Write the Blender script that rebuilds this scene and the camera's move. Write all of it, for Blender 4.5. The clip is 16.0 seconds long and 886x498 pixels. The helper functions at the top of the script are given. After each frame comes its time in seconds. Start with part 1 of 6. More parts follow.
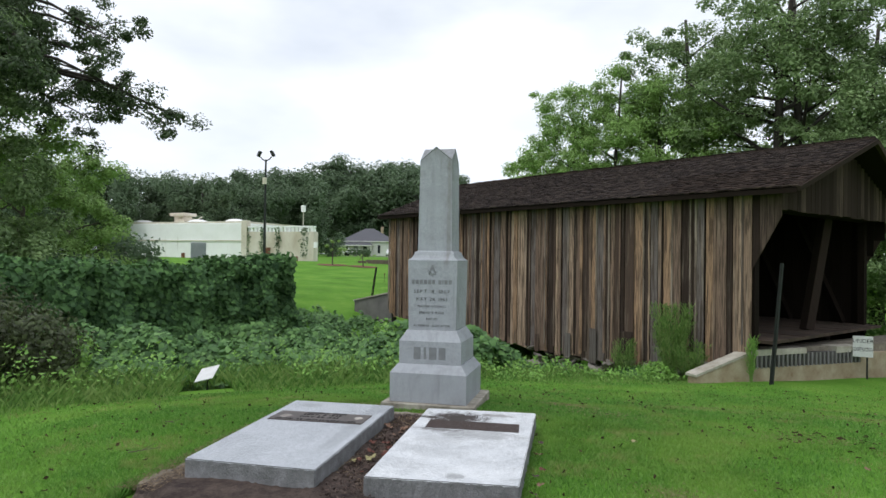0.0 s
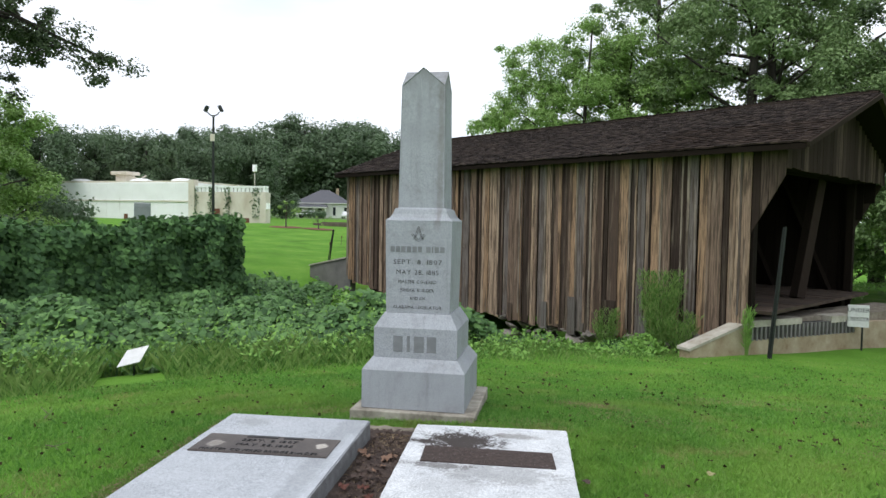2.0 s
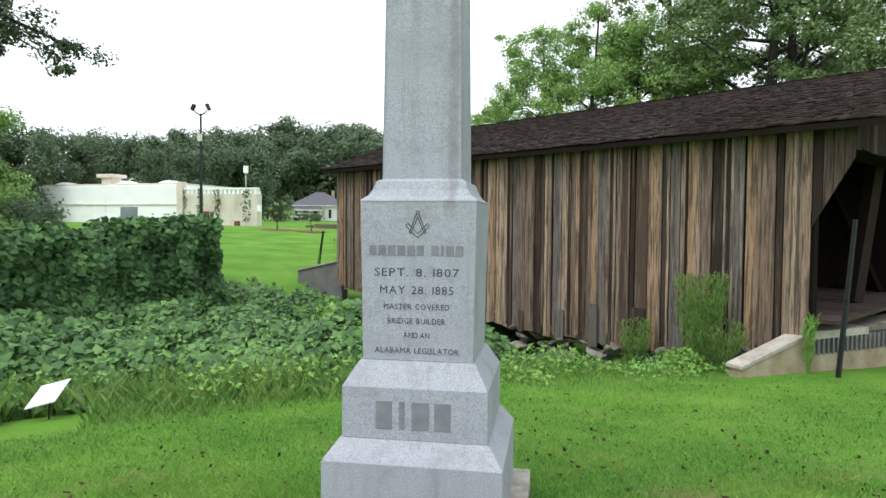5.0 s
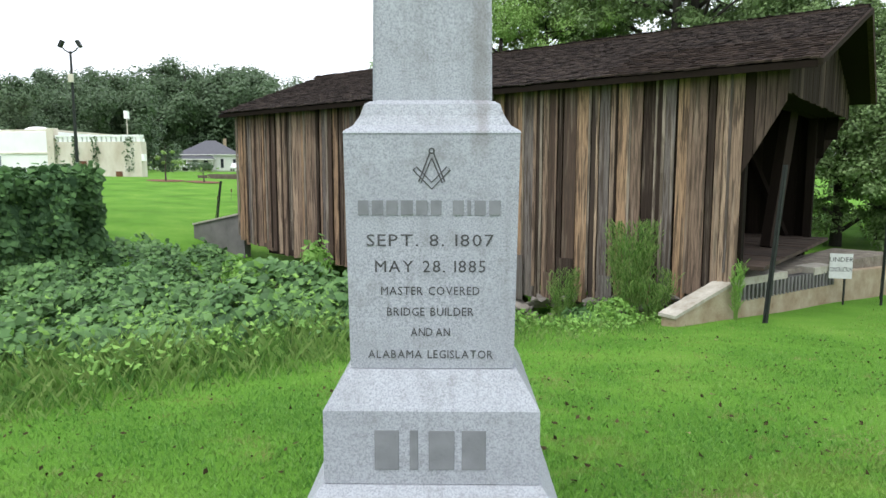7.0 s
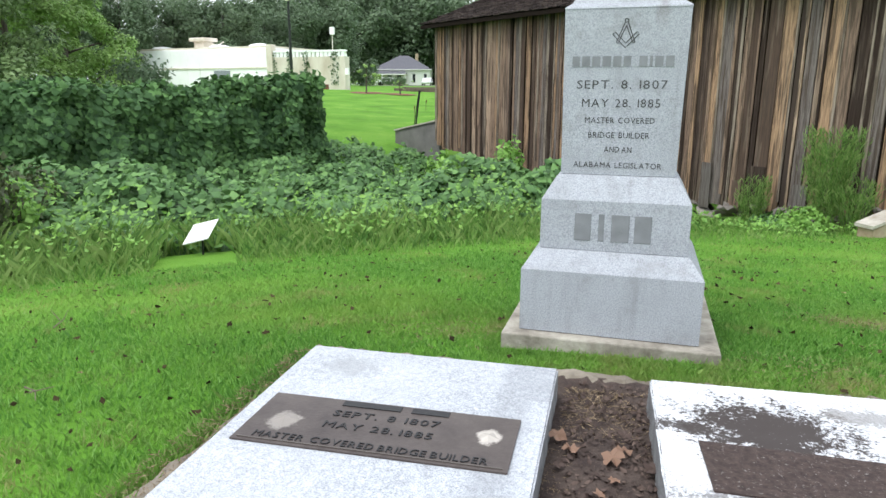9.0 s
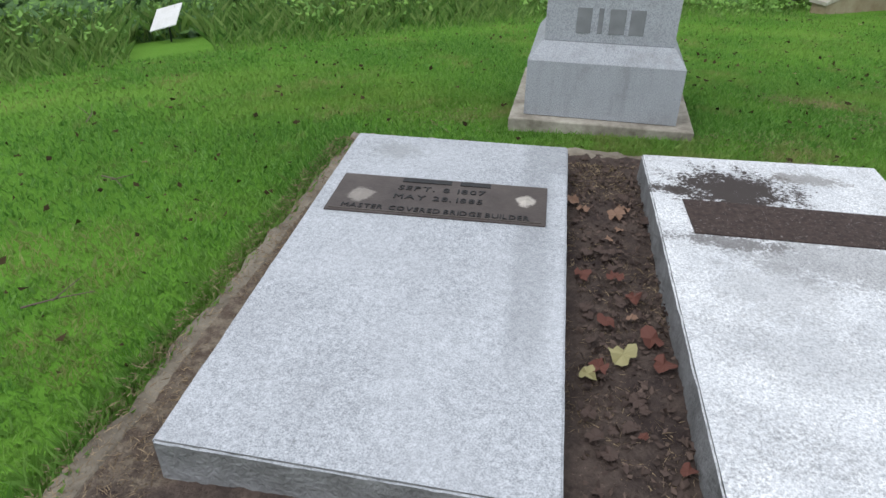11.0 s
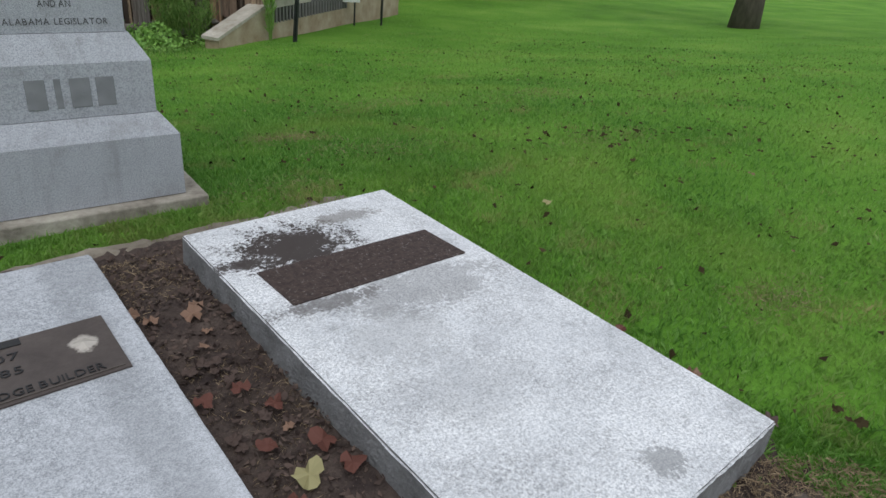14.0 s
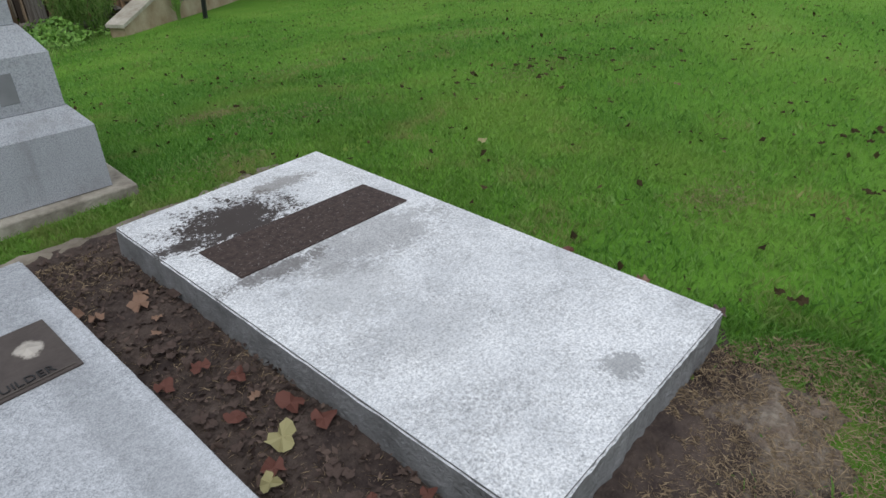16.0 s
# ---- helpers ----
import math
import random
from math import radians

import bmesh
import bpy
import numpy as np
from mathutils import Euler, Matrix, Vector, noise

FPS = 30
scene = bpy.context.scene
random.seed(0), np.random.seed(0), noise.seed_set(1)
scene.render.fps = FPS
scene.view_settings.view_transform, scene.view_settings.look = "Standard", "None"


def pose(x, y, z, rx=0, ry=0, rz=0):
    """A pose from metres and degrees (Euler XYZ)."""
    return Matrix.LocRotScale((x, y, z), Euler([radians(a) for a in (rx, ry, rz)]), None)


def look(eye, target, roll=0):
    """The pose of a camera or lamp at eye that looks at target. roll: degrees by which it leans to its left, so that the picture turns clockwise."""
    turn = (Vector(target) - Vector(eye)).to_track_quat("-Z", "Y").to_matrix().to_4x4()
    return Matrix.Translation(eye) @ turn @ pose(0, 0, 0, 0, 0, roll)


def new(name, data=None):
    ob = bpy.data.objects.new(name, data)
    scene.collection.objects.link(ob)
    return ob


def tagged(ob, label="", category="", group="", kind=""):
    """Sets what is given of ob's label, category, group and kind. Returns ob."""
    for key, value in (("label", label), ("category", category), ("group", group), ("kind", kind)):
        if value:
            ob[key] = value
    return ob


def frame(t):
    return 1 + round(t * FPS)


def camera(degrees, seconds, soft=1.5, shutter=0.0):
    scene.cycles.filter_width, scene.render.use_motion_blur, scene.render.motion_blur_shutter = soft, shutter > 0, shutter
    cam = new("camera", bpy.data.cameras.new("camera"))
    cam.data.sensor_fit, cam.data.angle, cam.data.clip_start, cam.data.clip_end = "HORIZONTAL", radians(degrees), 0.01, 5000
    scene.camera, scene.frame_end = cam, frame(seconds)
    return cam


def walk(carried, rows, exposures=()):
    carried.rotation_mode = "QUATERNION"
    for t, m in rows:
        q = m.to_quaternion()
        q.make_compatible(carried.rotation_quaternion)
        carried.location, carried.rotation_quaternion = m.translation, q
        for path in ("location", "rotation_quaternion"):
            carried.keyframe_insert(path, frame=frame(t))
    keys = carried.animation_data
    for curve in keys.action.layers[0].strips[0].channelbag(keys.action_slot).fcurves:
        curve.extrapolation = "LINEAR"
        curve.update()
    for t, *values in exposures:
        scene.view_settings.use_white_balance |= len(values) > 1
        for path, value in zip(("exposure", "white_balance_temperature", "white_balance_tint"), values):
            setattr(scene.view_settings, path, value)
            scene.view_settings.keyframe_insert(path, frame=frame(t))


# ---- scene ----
cam = camera(67.35, 16.0)
PATH = [
    (0.0, look((1.718, -6.533, 1.535), (0.780, -2.645, 1.589), 0.79)),
    (0.5, look((1.455, -6.161, 1.508), (0.638, -2.246, 1.502), 1.48)),
    (1.0, look((1.337, -5.739, 1.464), (0.617, -1.806, 1.351), 0.87)),
    (1.5, look((1.265, -5.315, 1.495), (0.581, -1.378, 1.335), 0.70)),
    (2.0, look((1.056, -4.907, 1.504), (0.383, -0.968, 1.339), 1.05)),
    (2.5, look((0.933, -4.515, 1.474), (0.271, -0.573, 1.314), 1.18)),
    (3.0, look((0.832, -3.997, 1.410), (0.184, -0.050, 1.351), 0.55)),
    (3.5, look((0.738, -3.612, 1.405), (0.080, 0.333, 1.345), -0.21)),
    (4.0, look((0.736, -3.313, 1.392), (0.004, 0.619, 1.337), -0.09)),
    (6.5, look((0.160, -2.062, 1.430), (-0.055, 1.898, 1.032), 0.60)),
    (7.0, look((0.062, -1.856, 1.388), (0.006, 2.118, 0.933), 0.04)),
    (7.5, look((0.061, -1.716, 1.381), (-0.087, 2.243, 0.827), 0.10)),
    (8.0, look((-0.115, -1.732, 1.310), (-0.380, 2.196, 0.560), 0.05)),
    (8.5, look((-0.290, -1.795, 1.300), (-0.720, 2.020, 0.215), -1.55)),
    (9.0, look((0.096, -2.961, 1.166), (-1.005, 0.769, 0.228), 0.17)),
    (9.5, look((0.136, -3.849, 1.437), (-0.925, -0.243, 0.069), -0.84)),
    (12.0, look((-0.288, -3.111, 1.319), (-0.435, 0.243, -0.855), 1.87)),
    (12.5, look((-0.275, -3.012, 1.330), (0.066, 0.331, -0.841), 1.25)),
    (13.0, look((-0.333, -3.008, 1.350), (0.863, 0.174, -0.759), 3.60)),
    (13.5, look((-0.425, -3.023, 1.361), (1.420, -0.050, -0.576), 4.06)),
    (14.0, look((-0.467, -3.059, 1.365), (1.785, -0.288, -0.438), 5.46)),
    (14.5, look((-0.459, -3.088, 1.359), (2.053, -0.493, -0.361), 4.46)),
    (15.0, look((-0.456, -3.100, 1.350), (2.101, -0.591, -0.430), 2.71)),
    (15.5, look((-0.453, -3.098, 1.334), (2.001, -0.603, -0.602), 0.48)),
    (16.0, look((-0.450, -3.099, 1.329), (1.934, -0.601, -0.689), -1.34)),
]
EXPOSURES = [(0.0, 0.04), (1.5, 0.18), (2.5, 0.32), (3.5, 0.47), (4.2, 0.55), (6.5, 0.74), (7.5, 0.80), (8.2, 0.95), (9.0, 0.88), (9.5, 0.46), (9.7, 0.40), (11.8, 0.0), (13.0, -0.16), (16.0, -0.20)]
walk(cam, PATH, EXPOSURES)

# ---- world and light ----
world = bpy.data.worlds.new("overcast_sky")
scene.world = world
world.use_nodes = True
wn, wl = world.node_tree.nodes, world.node_tree.links
wn.clear()
w_out = wn.new("ShaderNodeOutputWorld")
w_bg = wn.new("ShaderNodeBackground")
w_sky = wn.new("ShaderNodeTexSky")
w_sky.sky_type = "NISHITA"
w_sky.sun_disc = False
w_sky.sun_elevation = radians(62)
w_sky.sun_rotation = radians(216)
w_co = wn.new("ShaderNodeTexCoord")
w_map = wn.new("ShaderNodeMapping")
w_map.inputs["Scale"].default_value = (1.2, 1.2, 3.0)
w_cl = wn.new("ShaderNodeTexNoise")
w_cl.inputs["Scale"].default_value = 1.6
w_cl.inputs["Detail"].default_value = 5
w_ramp = wn.new("ShaderNodeValToRGB")
w_ramp.color_ramp.elements[0].position, w_ramp.color_ramp.elements[0].color = 0.38, (0.68, 0.68, 0.68, 1)
w_ramp.color_ramp.elements[1].position, w_ramp.color_ramp.elements[1].color = 0.56, (1, 1, 1, 1)
w_mix = wn.new("ShaderNodeMix")
w_mix.data_type = "RGBA"
w_mix.inputs[7].default_value = (9.0, 9.5, 10.3, 1)
wl.new(w_co.outputs["Generated"], w_map.inputs["Vector"])
wl.new(w_map.outputs["Vector"], w_cl.inputs["Vector"])
wl.new(w_cl.outputs["Fac"], w_ramp.inputs["Fac"])
wl.new(w_ramp.outputs["Color"], w_mix.inputs[0])
wl.new(w_sky.outputs["Color"], w_mix.inputs[6])
wl.new(w_mix.outputs[2], w_bg.inputs["Color"])
w_bg.inputs["Strength"].default_value = 0.11
wl.new(w_bg.outputs["Background"], w_out.inputs["Surface"])

sun_data = bpy.data.lights.new("sun", "SUN")
sun_data.energy, sun_data.angle, sun_data.color = 1.2, radians(30), (1.0, 0.99, 0.97)
sun = new("sun", sun_data)
sun.matrix_world = look((-4, -5.5, 13), (0, 0, 0))

# ---- materials ----


class Mat:
    """A node material with a Principled shader, and short ways to wire it."""

    def __init__(self, name, rough=0.8, metal=0.0, spec=0.3):
        self.m = bpy.data.materials.new(name)
        self.m.use_nodes = True
        self.t = self.m.node_tree
        self.b = self.t.nodes["Principled BSDF"]
        self.b.inputs["Roughness"].default_value = rough
        self.b.inputs["Metallic"].default_value = metal
        self.b.inputs["Specular IOR Level"].default_value = spec

    def node(self, kind, **ins):
        n = self.t.nodes.new(kind)
        for k, v in ins.items():
            n.inputs[k.replace("_", " ")].default_value = v
        return n

    def link(self, a, b):
        self.t.links.new(a, b)
        return self

    def coords(self, scale=(1, 1, 1)):
        c = self.node("ShaderNodeTexCoord")
        mp = self.node("ShaderNodeMapping")
        mp.inputs["Scale"].default_value = scale
        self.link(c.outputs["Object"], mp.inputs["Vector"])
        return mp.outputs["Vector"]

    def noise(self, vec, scale, detail=4, rough=0.55, dist=0.0):
        n = self.node("ShaderNodeTexNoise", Scale=scale, Detail=detail, Roughness=rough, Distortion=dist)
        self.link(vec, n.inputs["Vector"])
        return n.outputs["Fac"]

    def ramp(self, fac, *stops):
        r = self.node("ShaderNodeValToRGB")
        while len(r.color_ramp.elements) < len(stops):
            r.color_ramp.elements.new(0.5)
        for e, (p, c) in zip(r.color_ramp.elements, stops):
            e.position, e.color = p, (*c, 1) if len(c) == 3 else c
        self.link(fac, r.inputs["Fac"])
        return r.outputs["Color"]

    def mask(self, fac, lo, hi):
        return self.ramp(fac, (lo, (0, 0, 0)), (hi, (1, 1, 1)))

    def mix(self, fac, a, b, blend="MIX"):
        n = self.node("ShaderNodeMix")
        n.data_type, n.blend_type = "RGBA", blend
        for v, s in ((fac, 0), (a, 6), (b, 7)):
            if isinstance(v, (int, float)):
                n.inputs[s].default_value = v
            elif isinstance(v, tuple):
                n.inputs[s].default_value = (*v, 1)
            else:
                self.link(v, n.inputs[s])
        return n.outputs[2]

    def math(self, op, a, b=0.0):
        n = self.node("ShaderNodeMath")
        n.operation = op
        for v, s in ((a, 0), (b, 1)):
            if isinstance(v, (int, float)):
                n.inputs[s].default_value = v
            else:
                self.link(v, n.inputs[s])
        return n.outputs[0]

    def axis(self, vec, k):
        s = self.node("ShaderNodeSeparateXYZ")
        self.link(vec, s.inputs[0])
        return s.outputs[k]

    def blob(self, vec, cx, cy, rx, ry, wob=0.5, scale=9.0):
        """A mask for a stain of uneven outline round (cx, cy) in object coordinates."""
        mp = self.node("ShaderNodeMapping")
        mp.inputs["Location"].default_value = (-cx / rx, -cy / ry, 0)
        mp.inputs["Scale"].default_value = (1 / rx, 1 / ry, 0)
        self.link(vec, mp.inputs["Vector"])
        ln = self.node("ShaderNodeVectorMath")
        ln.operation = "LENGTH"
        self.link(mp.outputs["Vector"], ln.inputs[0])
        n = self.noise(vec, scale, 6, 0.7)
        return self.math("SUBTRACT", ln.outputs["Value"], self.math("MULTIPLY", self.math("SUBTRACT", n, 0.5), wob * 4))

    def random(self):
        return self.node("ShaderNodeObjectInfo").outputs["Random"]

    def island(self):
        return self.node("ShaderNodeNewGeometry").outputs["Random Per Island"]

    def color(self, sock):
        self.link(sock, self.b.inputs["Base Color"])
        return self

    def rough(self, sock):
        self.link(sock, self.b.inputs["Roughness"])
        return self

    def bump(self, fac, strength=0.3, dist=0.01):
        n = self.node("ShaderNodeBump", Strength=strength, Distance=dist)
        self.link(fac, n.inputs["Height"])
        self.link(n.outputs["Normal"], self.b.inputs["Normal"])
        return self


def leaf_mat(name, dark, mid, light, rough=0.5, spec=0.35, thin=0.3):
    m = Mat(name, rough, 0, spec)
    c = m.ramp(m.island(), (0.0, dark), (0.5, mid), (1.0, light))
    v = m.coords()
    c = m.mix(m.mask(m.noise(v, 0.9, 3), 0.35, 0.7), c, m.mix(0.35, c, light))
    m.color(c)
    tr = m.node("ShaderNodeBsdfTranslucent")
    m.link(c, tr.inputs["Color"])
    mx = m.node("ShaderNodeMixShader", Fac=thin)
    m.link(m.b.outputs[0], mx.inputs[1]).link(tr.outputs[0], mx.inputs[2])
    m.link(mx.outputs[0], m.t.nodes["Material Output"].inputs["Surface"])
    return m.m


def grass_mat(name, dark, mid, light):
    m = Mat(name, 0.5, 0, 0.25)
    c = m.ramp(m.island(), (0.0, dark), (0.5, mid), (1.0, light))
    v = m.coords()
    c = m.mix(m.math("MULTIPLY", m.mask(m.noise(v, 0.55, 5, 0.65), 0.44, 0.64), 0.6), c, (0.27, 0.40, 0.085))
    c = m.mix(m.math("MULTIPLY", m.mask(m.noise(v, 1.5, 6, 0.7), 0.54, 0.68), 0.75), c, (0.36, 0.33, 0.14))
    c = m.mix(m.math("MULTIPLY", m.mask(m.noise(v, 0.9, 4, 0.6), 0.54, 0.7), 0.5), c, (0.07, 0.17, 0.02))
    m.color(c)
    tr = m.node("ShaderNodeBsdfTranslucent")
    m.link(c, tr.inputs["Color"])
    mx = m.node("ShaderNodeMixShader", Fac=0.35)
    m.link(m.b.outputs[0], mx.inputs[1]).link(tr.outputs[0], mx.inputs[2])
    m.link(mx.outputs[0], m.t.nodes["Material Output"].inputs["Surface"])
    return m.m


def granite(name, base=(0.345, 0.363, 0.392), streak=0.32):
    m = Mat(name, 0.62, 0, 0.35)
    v = m.coords()
    c = m.ramp(m.noise(v, 170, 3, 0.75), (0.37, tuple(0.68 * k for k in base)), (0.5, base), (0.64, tuple(min(1, 1.22 * k) for k in base)))
    c = m.mix(m.math("MULTIPLY", m.mask(m.noise(v, 38, 4, 0.7), 0.48, 0.7), 0.25), c, tuple(min(1, 1.25 * k) for k in base))
    c = m.mix(m.math("MULTIPLY", m.mask(m.noise(v, 2.6, 6, 0.65), 0.45, 0.75), 0.55), c, tuple(0.72 * k for k in base))
    vs = m.coords((14, 14, 1.1))
    c = m.mix(m.math("MULTIPLY", m.mask(m.noise(vs, 1.0, 5, 0.7), 0.52, 0.74), streak), c, (0.13, 0.135, 0.125))
    c = m.mix(m.math("MULTIPLY", m.mask(m.noise(v, 6.5, 7, 0.75), 0.52, 0.70), 0.5), c, (0.17, 0.17, 0.16))
    # soot and lichen that has run down from the peak, and a rust-dark run on the tablet
    zz = m.math("ADD", m.axis(v, 2), m.math("MULTIPLY", m.math("SUBTRACT", m.noise(m.coords((9, 9, 1.5)), 1.0, 6, 0.75), 0.5), 0.9))
    c = m.mix(m.math("MULTIPLY", m.mask(m.math("SUBTRACT", zz, 2.0), 0.45, 0.78), 0.55), c, (0.12, 0.115, 0.10))
    run = m.blob(v, 0.15, 0.137, 0.035, 0.30, 0.5, 14.0)
    hi = m.mask(m.math("SUBTRACT", m.axis(v, 2), 1.0), 0.40, 0.50)
    c = m.mix(m.math("MULTIPLY", m.math("MULTIPLY", m.ramp(run, (0.4, (1, 1, 1)), (1.0, (0, 0, 0))), hi), 0.45), c, (0.15, 0.135, 0.12))
    m.color(c).bump(m.noise(v, 320, 2), 0.25, 0.002)
    return m


def simple(name, a, b, scale=6.0, rough=0.8, metal=0.0, spec=0.3, stretch=(1, 1, 1), bump=0.2, vary=0.0, fine=40.0):
    """Two tones mixed by coarse and fine noise, with a fine relief; vary: how far repeats differ."""
    m = Mat(name, rough, metal, spec)
    v = m.coords(stretch)
    c = m.mix(m.mask(m.noise(v, scale, 6, 0.65), 0.3, 0.7), a, b)
    f = m.noise(v, fine, 3)
    c = m.mix(m.math("MULTIPLY", m.mask(f, 0.4, 0.8), 0.35), c, tuple(0.6 * k for k in a))
    if vary:
        h = m.node("ShaderNodeHueSaturation")
        m.link(m.math("ADD", m.math("MULTIPLY", m.random(), 2 * vary), 1 - vary), h.inputs["Value"])
        m.link(c, h.inputs["Color"])
        c = h.outputs["Color"]
    m.color(c).bump(f, bump, 0.01)
    return m.m


def soil_mat():
    """Dark damp soil with crumbs, and a spot of pale sandy ground by the slab's foot."""
    m = Mat("damp_leaf_litter", 0.95, 0, 0.15)
    v = m.coords()
    c = m.mix(m.mask(m.noise(v, 9, 6, 0.65), 0.3, 0.7), (0.036, 0.027, 0.026), (0.118, 0.090, 0.076))
    s = m.blob(v, 1.10, -2.90, 0.34, 0.24, 0.8, 7.0)
    c = m.mix(m.math("MULTIPLY", m.ramp(s, (0.5, (1, 1, 1)), (1.0, (0, 0, 0))), 0.85), c, m.mix(m.mask(m.noise(v, 26, 5, 0.7), 0.4, 0.65), (0.20, 0.155, 0.12), (0.30, 0.26, 0.21)))
    s = m.blob(v, -1.16, -1.7, 0.16, 1.5, 0.8, 9.0)
    c = m.mix(m.math("MULTIPLY", m.ramp(s, (0.6, (1, 1, 1)), (1.0, (0, 0, 0))), 0.8), c, m.mix(m.mask(m.noise(v, 22, 5, 0.7), 0.4, 0.65), (0.12, 0.09, 0.07), (0.27, 0.225, 0.17)))
    f = m.noise(v, 60, 4, 0.7)
    c = m.mix(m.math("MULTIPLY", m.mask(f, 0.45, 0.75), 0.6), c, (0.03, 0.021, 0.018))
    c = m.mix(m.math("MULTIPLY", m.mask(m.noise(v, 130, 3, 0.7), 0.62, 0.72), 0.6), c, (0.24, 0.18, 0.14))
    m.color(c).bump(f, 1.0, 0.012)
    return m.m


def board_mat(name, tones, streak=0.7, deep=1.0):
    def low(*c):
        return tuple(deep * k for k in c)
    m = Mat(name, 0.9, 0, 0.06)
    v = m.coords((1, 1, 0.05))
    base = m.ramp(m.random(), *tones)
    if streak > 0.8:
        base.node.color_ramp.interpolation = "CONSTANT"
    off = m.node("ShaderNodeVectorMath")
    off.operation = "ADD"
    cb = m.node("ShaderNodeCombineXYZ")
    r2 = m.math("MULTIPLY", m.random(), 91.0)
    m.link(r2, cb.inputs[0]).link(r2, cb.inputs[2])
    m.link(v, off.inputs[0]).link(cb.outputs[0], off.inputs[1])
    vv = off.outputs[0]
    g = m.noise(vv, 38, 5, 0.7, 0.6)
    w2 = m.noise(vv, 17, 3, 0.6)
    c = m.mix(m.math("MULTIPLY", m.mask(w2, 0.5, 0.57), streak * 0.85), base, low(0.075, 0.055, 0.043))
    c = m.mix(m.math("MULTIPLY", m.mask(g, 0.42, 0.72), streak), c, low(0.05, 0.038, 0.03))
    w = m.noise(vv, 8, 5, 0.6)
    c = m.mix(m.math("MULTIPLY", m.mask(w, 0.55, 0.75), 0.6 if streak > 0.8 else 0.0), c, (0.42, 0.35, 0.27))
    v3 = m.coords((1.5, 1.5, 0.5))
    c = m.mix(m.math("MULTIPLY", m.mask(m.noise(v3, 1.2, 4), 0.5, 0.8), 0.5), c, low(0.07, 0.058, 0.05))
    m.color(c).bump(g, 0.5, 0.006)
    return m.m


M_GRANITE = granite("grey_granite")
M_GRAN = M_GRANITE.m
# darker than the stone, for the shadow that cut letters hold
M_CUT = simple("cut_granite_with_shadow", (0.16, 0.168, 0.175), (0.25, 0.26, 0.27), 20, 0.9)
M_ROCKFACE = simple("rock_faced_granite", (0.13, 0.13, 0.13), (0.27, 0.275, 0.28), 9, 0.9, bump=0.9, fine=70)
M_INK = simple("dark_cut_letter", (0.06, 0.062, 0.065), (0.11, 0.11, 0.11), 30, 0.85)
M_BRONZE_HI = simple("raised_bronze", (0.10, 0.085, 0.075), (0.17, 0.15, 0.135), 40, 0.45, 0.7)
M_PLINTH = simple("stained_concrete", (0.48, 0.45, 0.38), (0.15, 0.13, 0.105), 7, 0.9, fine=60, bump=0.5)
M_CONC = simple("old_concrete", (0.47, 0.40, 0.29), (0.25, 0.175, 0.105), 2.6, 0.9, bump=0.6)
M_CONC_D = simple("dark_concrete_block", (0.22, 0.21, 0.20), (0.13, 0.125, 0.12), 2.0, 0.9, bump=0.4)
M_WHITECAP = simple("whitewashed_concrete", (0.56, 0.53, 0.46), (0.30, 0.265, 0.21), 4.5, 0.9, bump=0.4)
M_KERB = simple("earth_stained_kerb", (0.30, 0.265, 0.21), (0.11, 0.09, 0.07), 6, 0.95, bump=0.9, fine=45)
M_DIRT = soil_mat()
M_BOARD = board_mat("weathered_board", ((0.0, (0.032, 0.022, 0.018)), (0.10, (0.10, 0.068, 0.052)), (0.24, (0.23, 0.16, 0.118)), (0.40, (0.40, 0.26, 0.16)), (0.55, (0.19, 0.165, 0.152)), (0.68, (0.30, 0.21, 0.15)), (0.84, (0.46, 0.335, 0.235)), (0.95, (0.055, 0.042, 0.036))), 0.9)
M_BOARD_GREY = board_mat("silvered_board", ((0.0, (0.13, 0.115, 0.105)), (0.5, (0.20, 0.185, 0.172)), (1.0, (0.27, 0.245, 0.22))), 0.7)
M_BOARD_PALE = board_mat("pale_bleached_board", ((0.0, (0.30, 0.25, 0.20)), (1.0, (0.48, 0.38, 0.28))), 0.85)
# dark brown boards, with gable and portal shade worked into the tones
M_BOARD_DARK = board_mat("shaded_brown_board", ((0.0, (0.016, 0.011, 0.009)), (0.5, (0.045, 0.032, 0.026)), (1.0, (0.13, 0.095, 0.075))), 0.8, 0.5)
# near-black tones: the bridge's inner and eave shade is put into the colour
M_BOARD_SHADE = board_mat("shade_toned_board", ((0.0, (0.012, 0.009, 0.007)), (1.0, (0.022, 0.016, 0.012))), 0.6, 0.2)
M_SHINGLE = board_mat("wood_shingle", ((0.0, (0.018, 0.013, 0.012)), (0.5, (0.036, 0.027, 0.024)), (1.0, (0.080, 0.058, 0.048))), 0.5, 0.6)
M_BEAM = simple("rough_timber", (0.10, 0.078, 0.06), (0.17, 0.135, 0.105), 4, 0.85, stretch=(1, 1, 0.1))
M_FLOORB = simple("bridge_deck_board", (0.085, 0.058, 0.042), (0.045, 0.032, 0.024), 4, 0.9, vary=0.25)
M_STEEL = simple("dark_green_steel", (0.018, 0.022, 0.02), (0.035, 0.04, 0.036), 12, 0.6, 0.2)
M_STONE = simple("rubble_stone", (0.13, 0.115, 0.10), (0.23, 0.21, 0.185), 5, 0.9, bump=0.6, vary=0.45)
M_PAPER = simple("white_board", (0.72, 0.72, 0.72), (0.62, 0.62, 0.60), 8, 0.7, bump=0.05)
M_BLACK = simple("black_paint_and_shade", (0.02, 0.02, 0.022), (0.03, 0.03, 0.03), 8, 0.6)
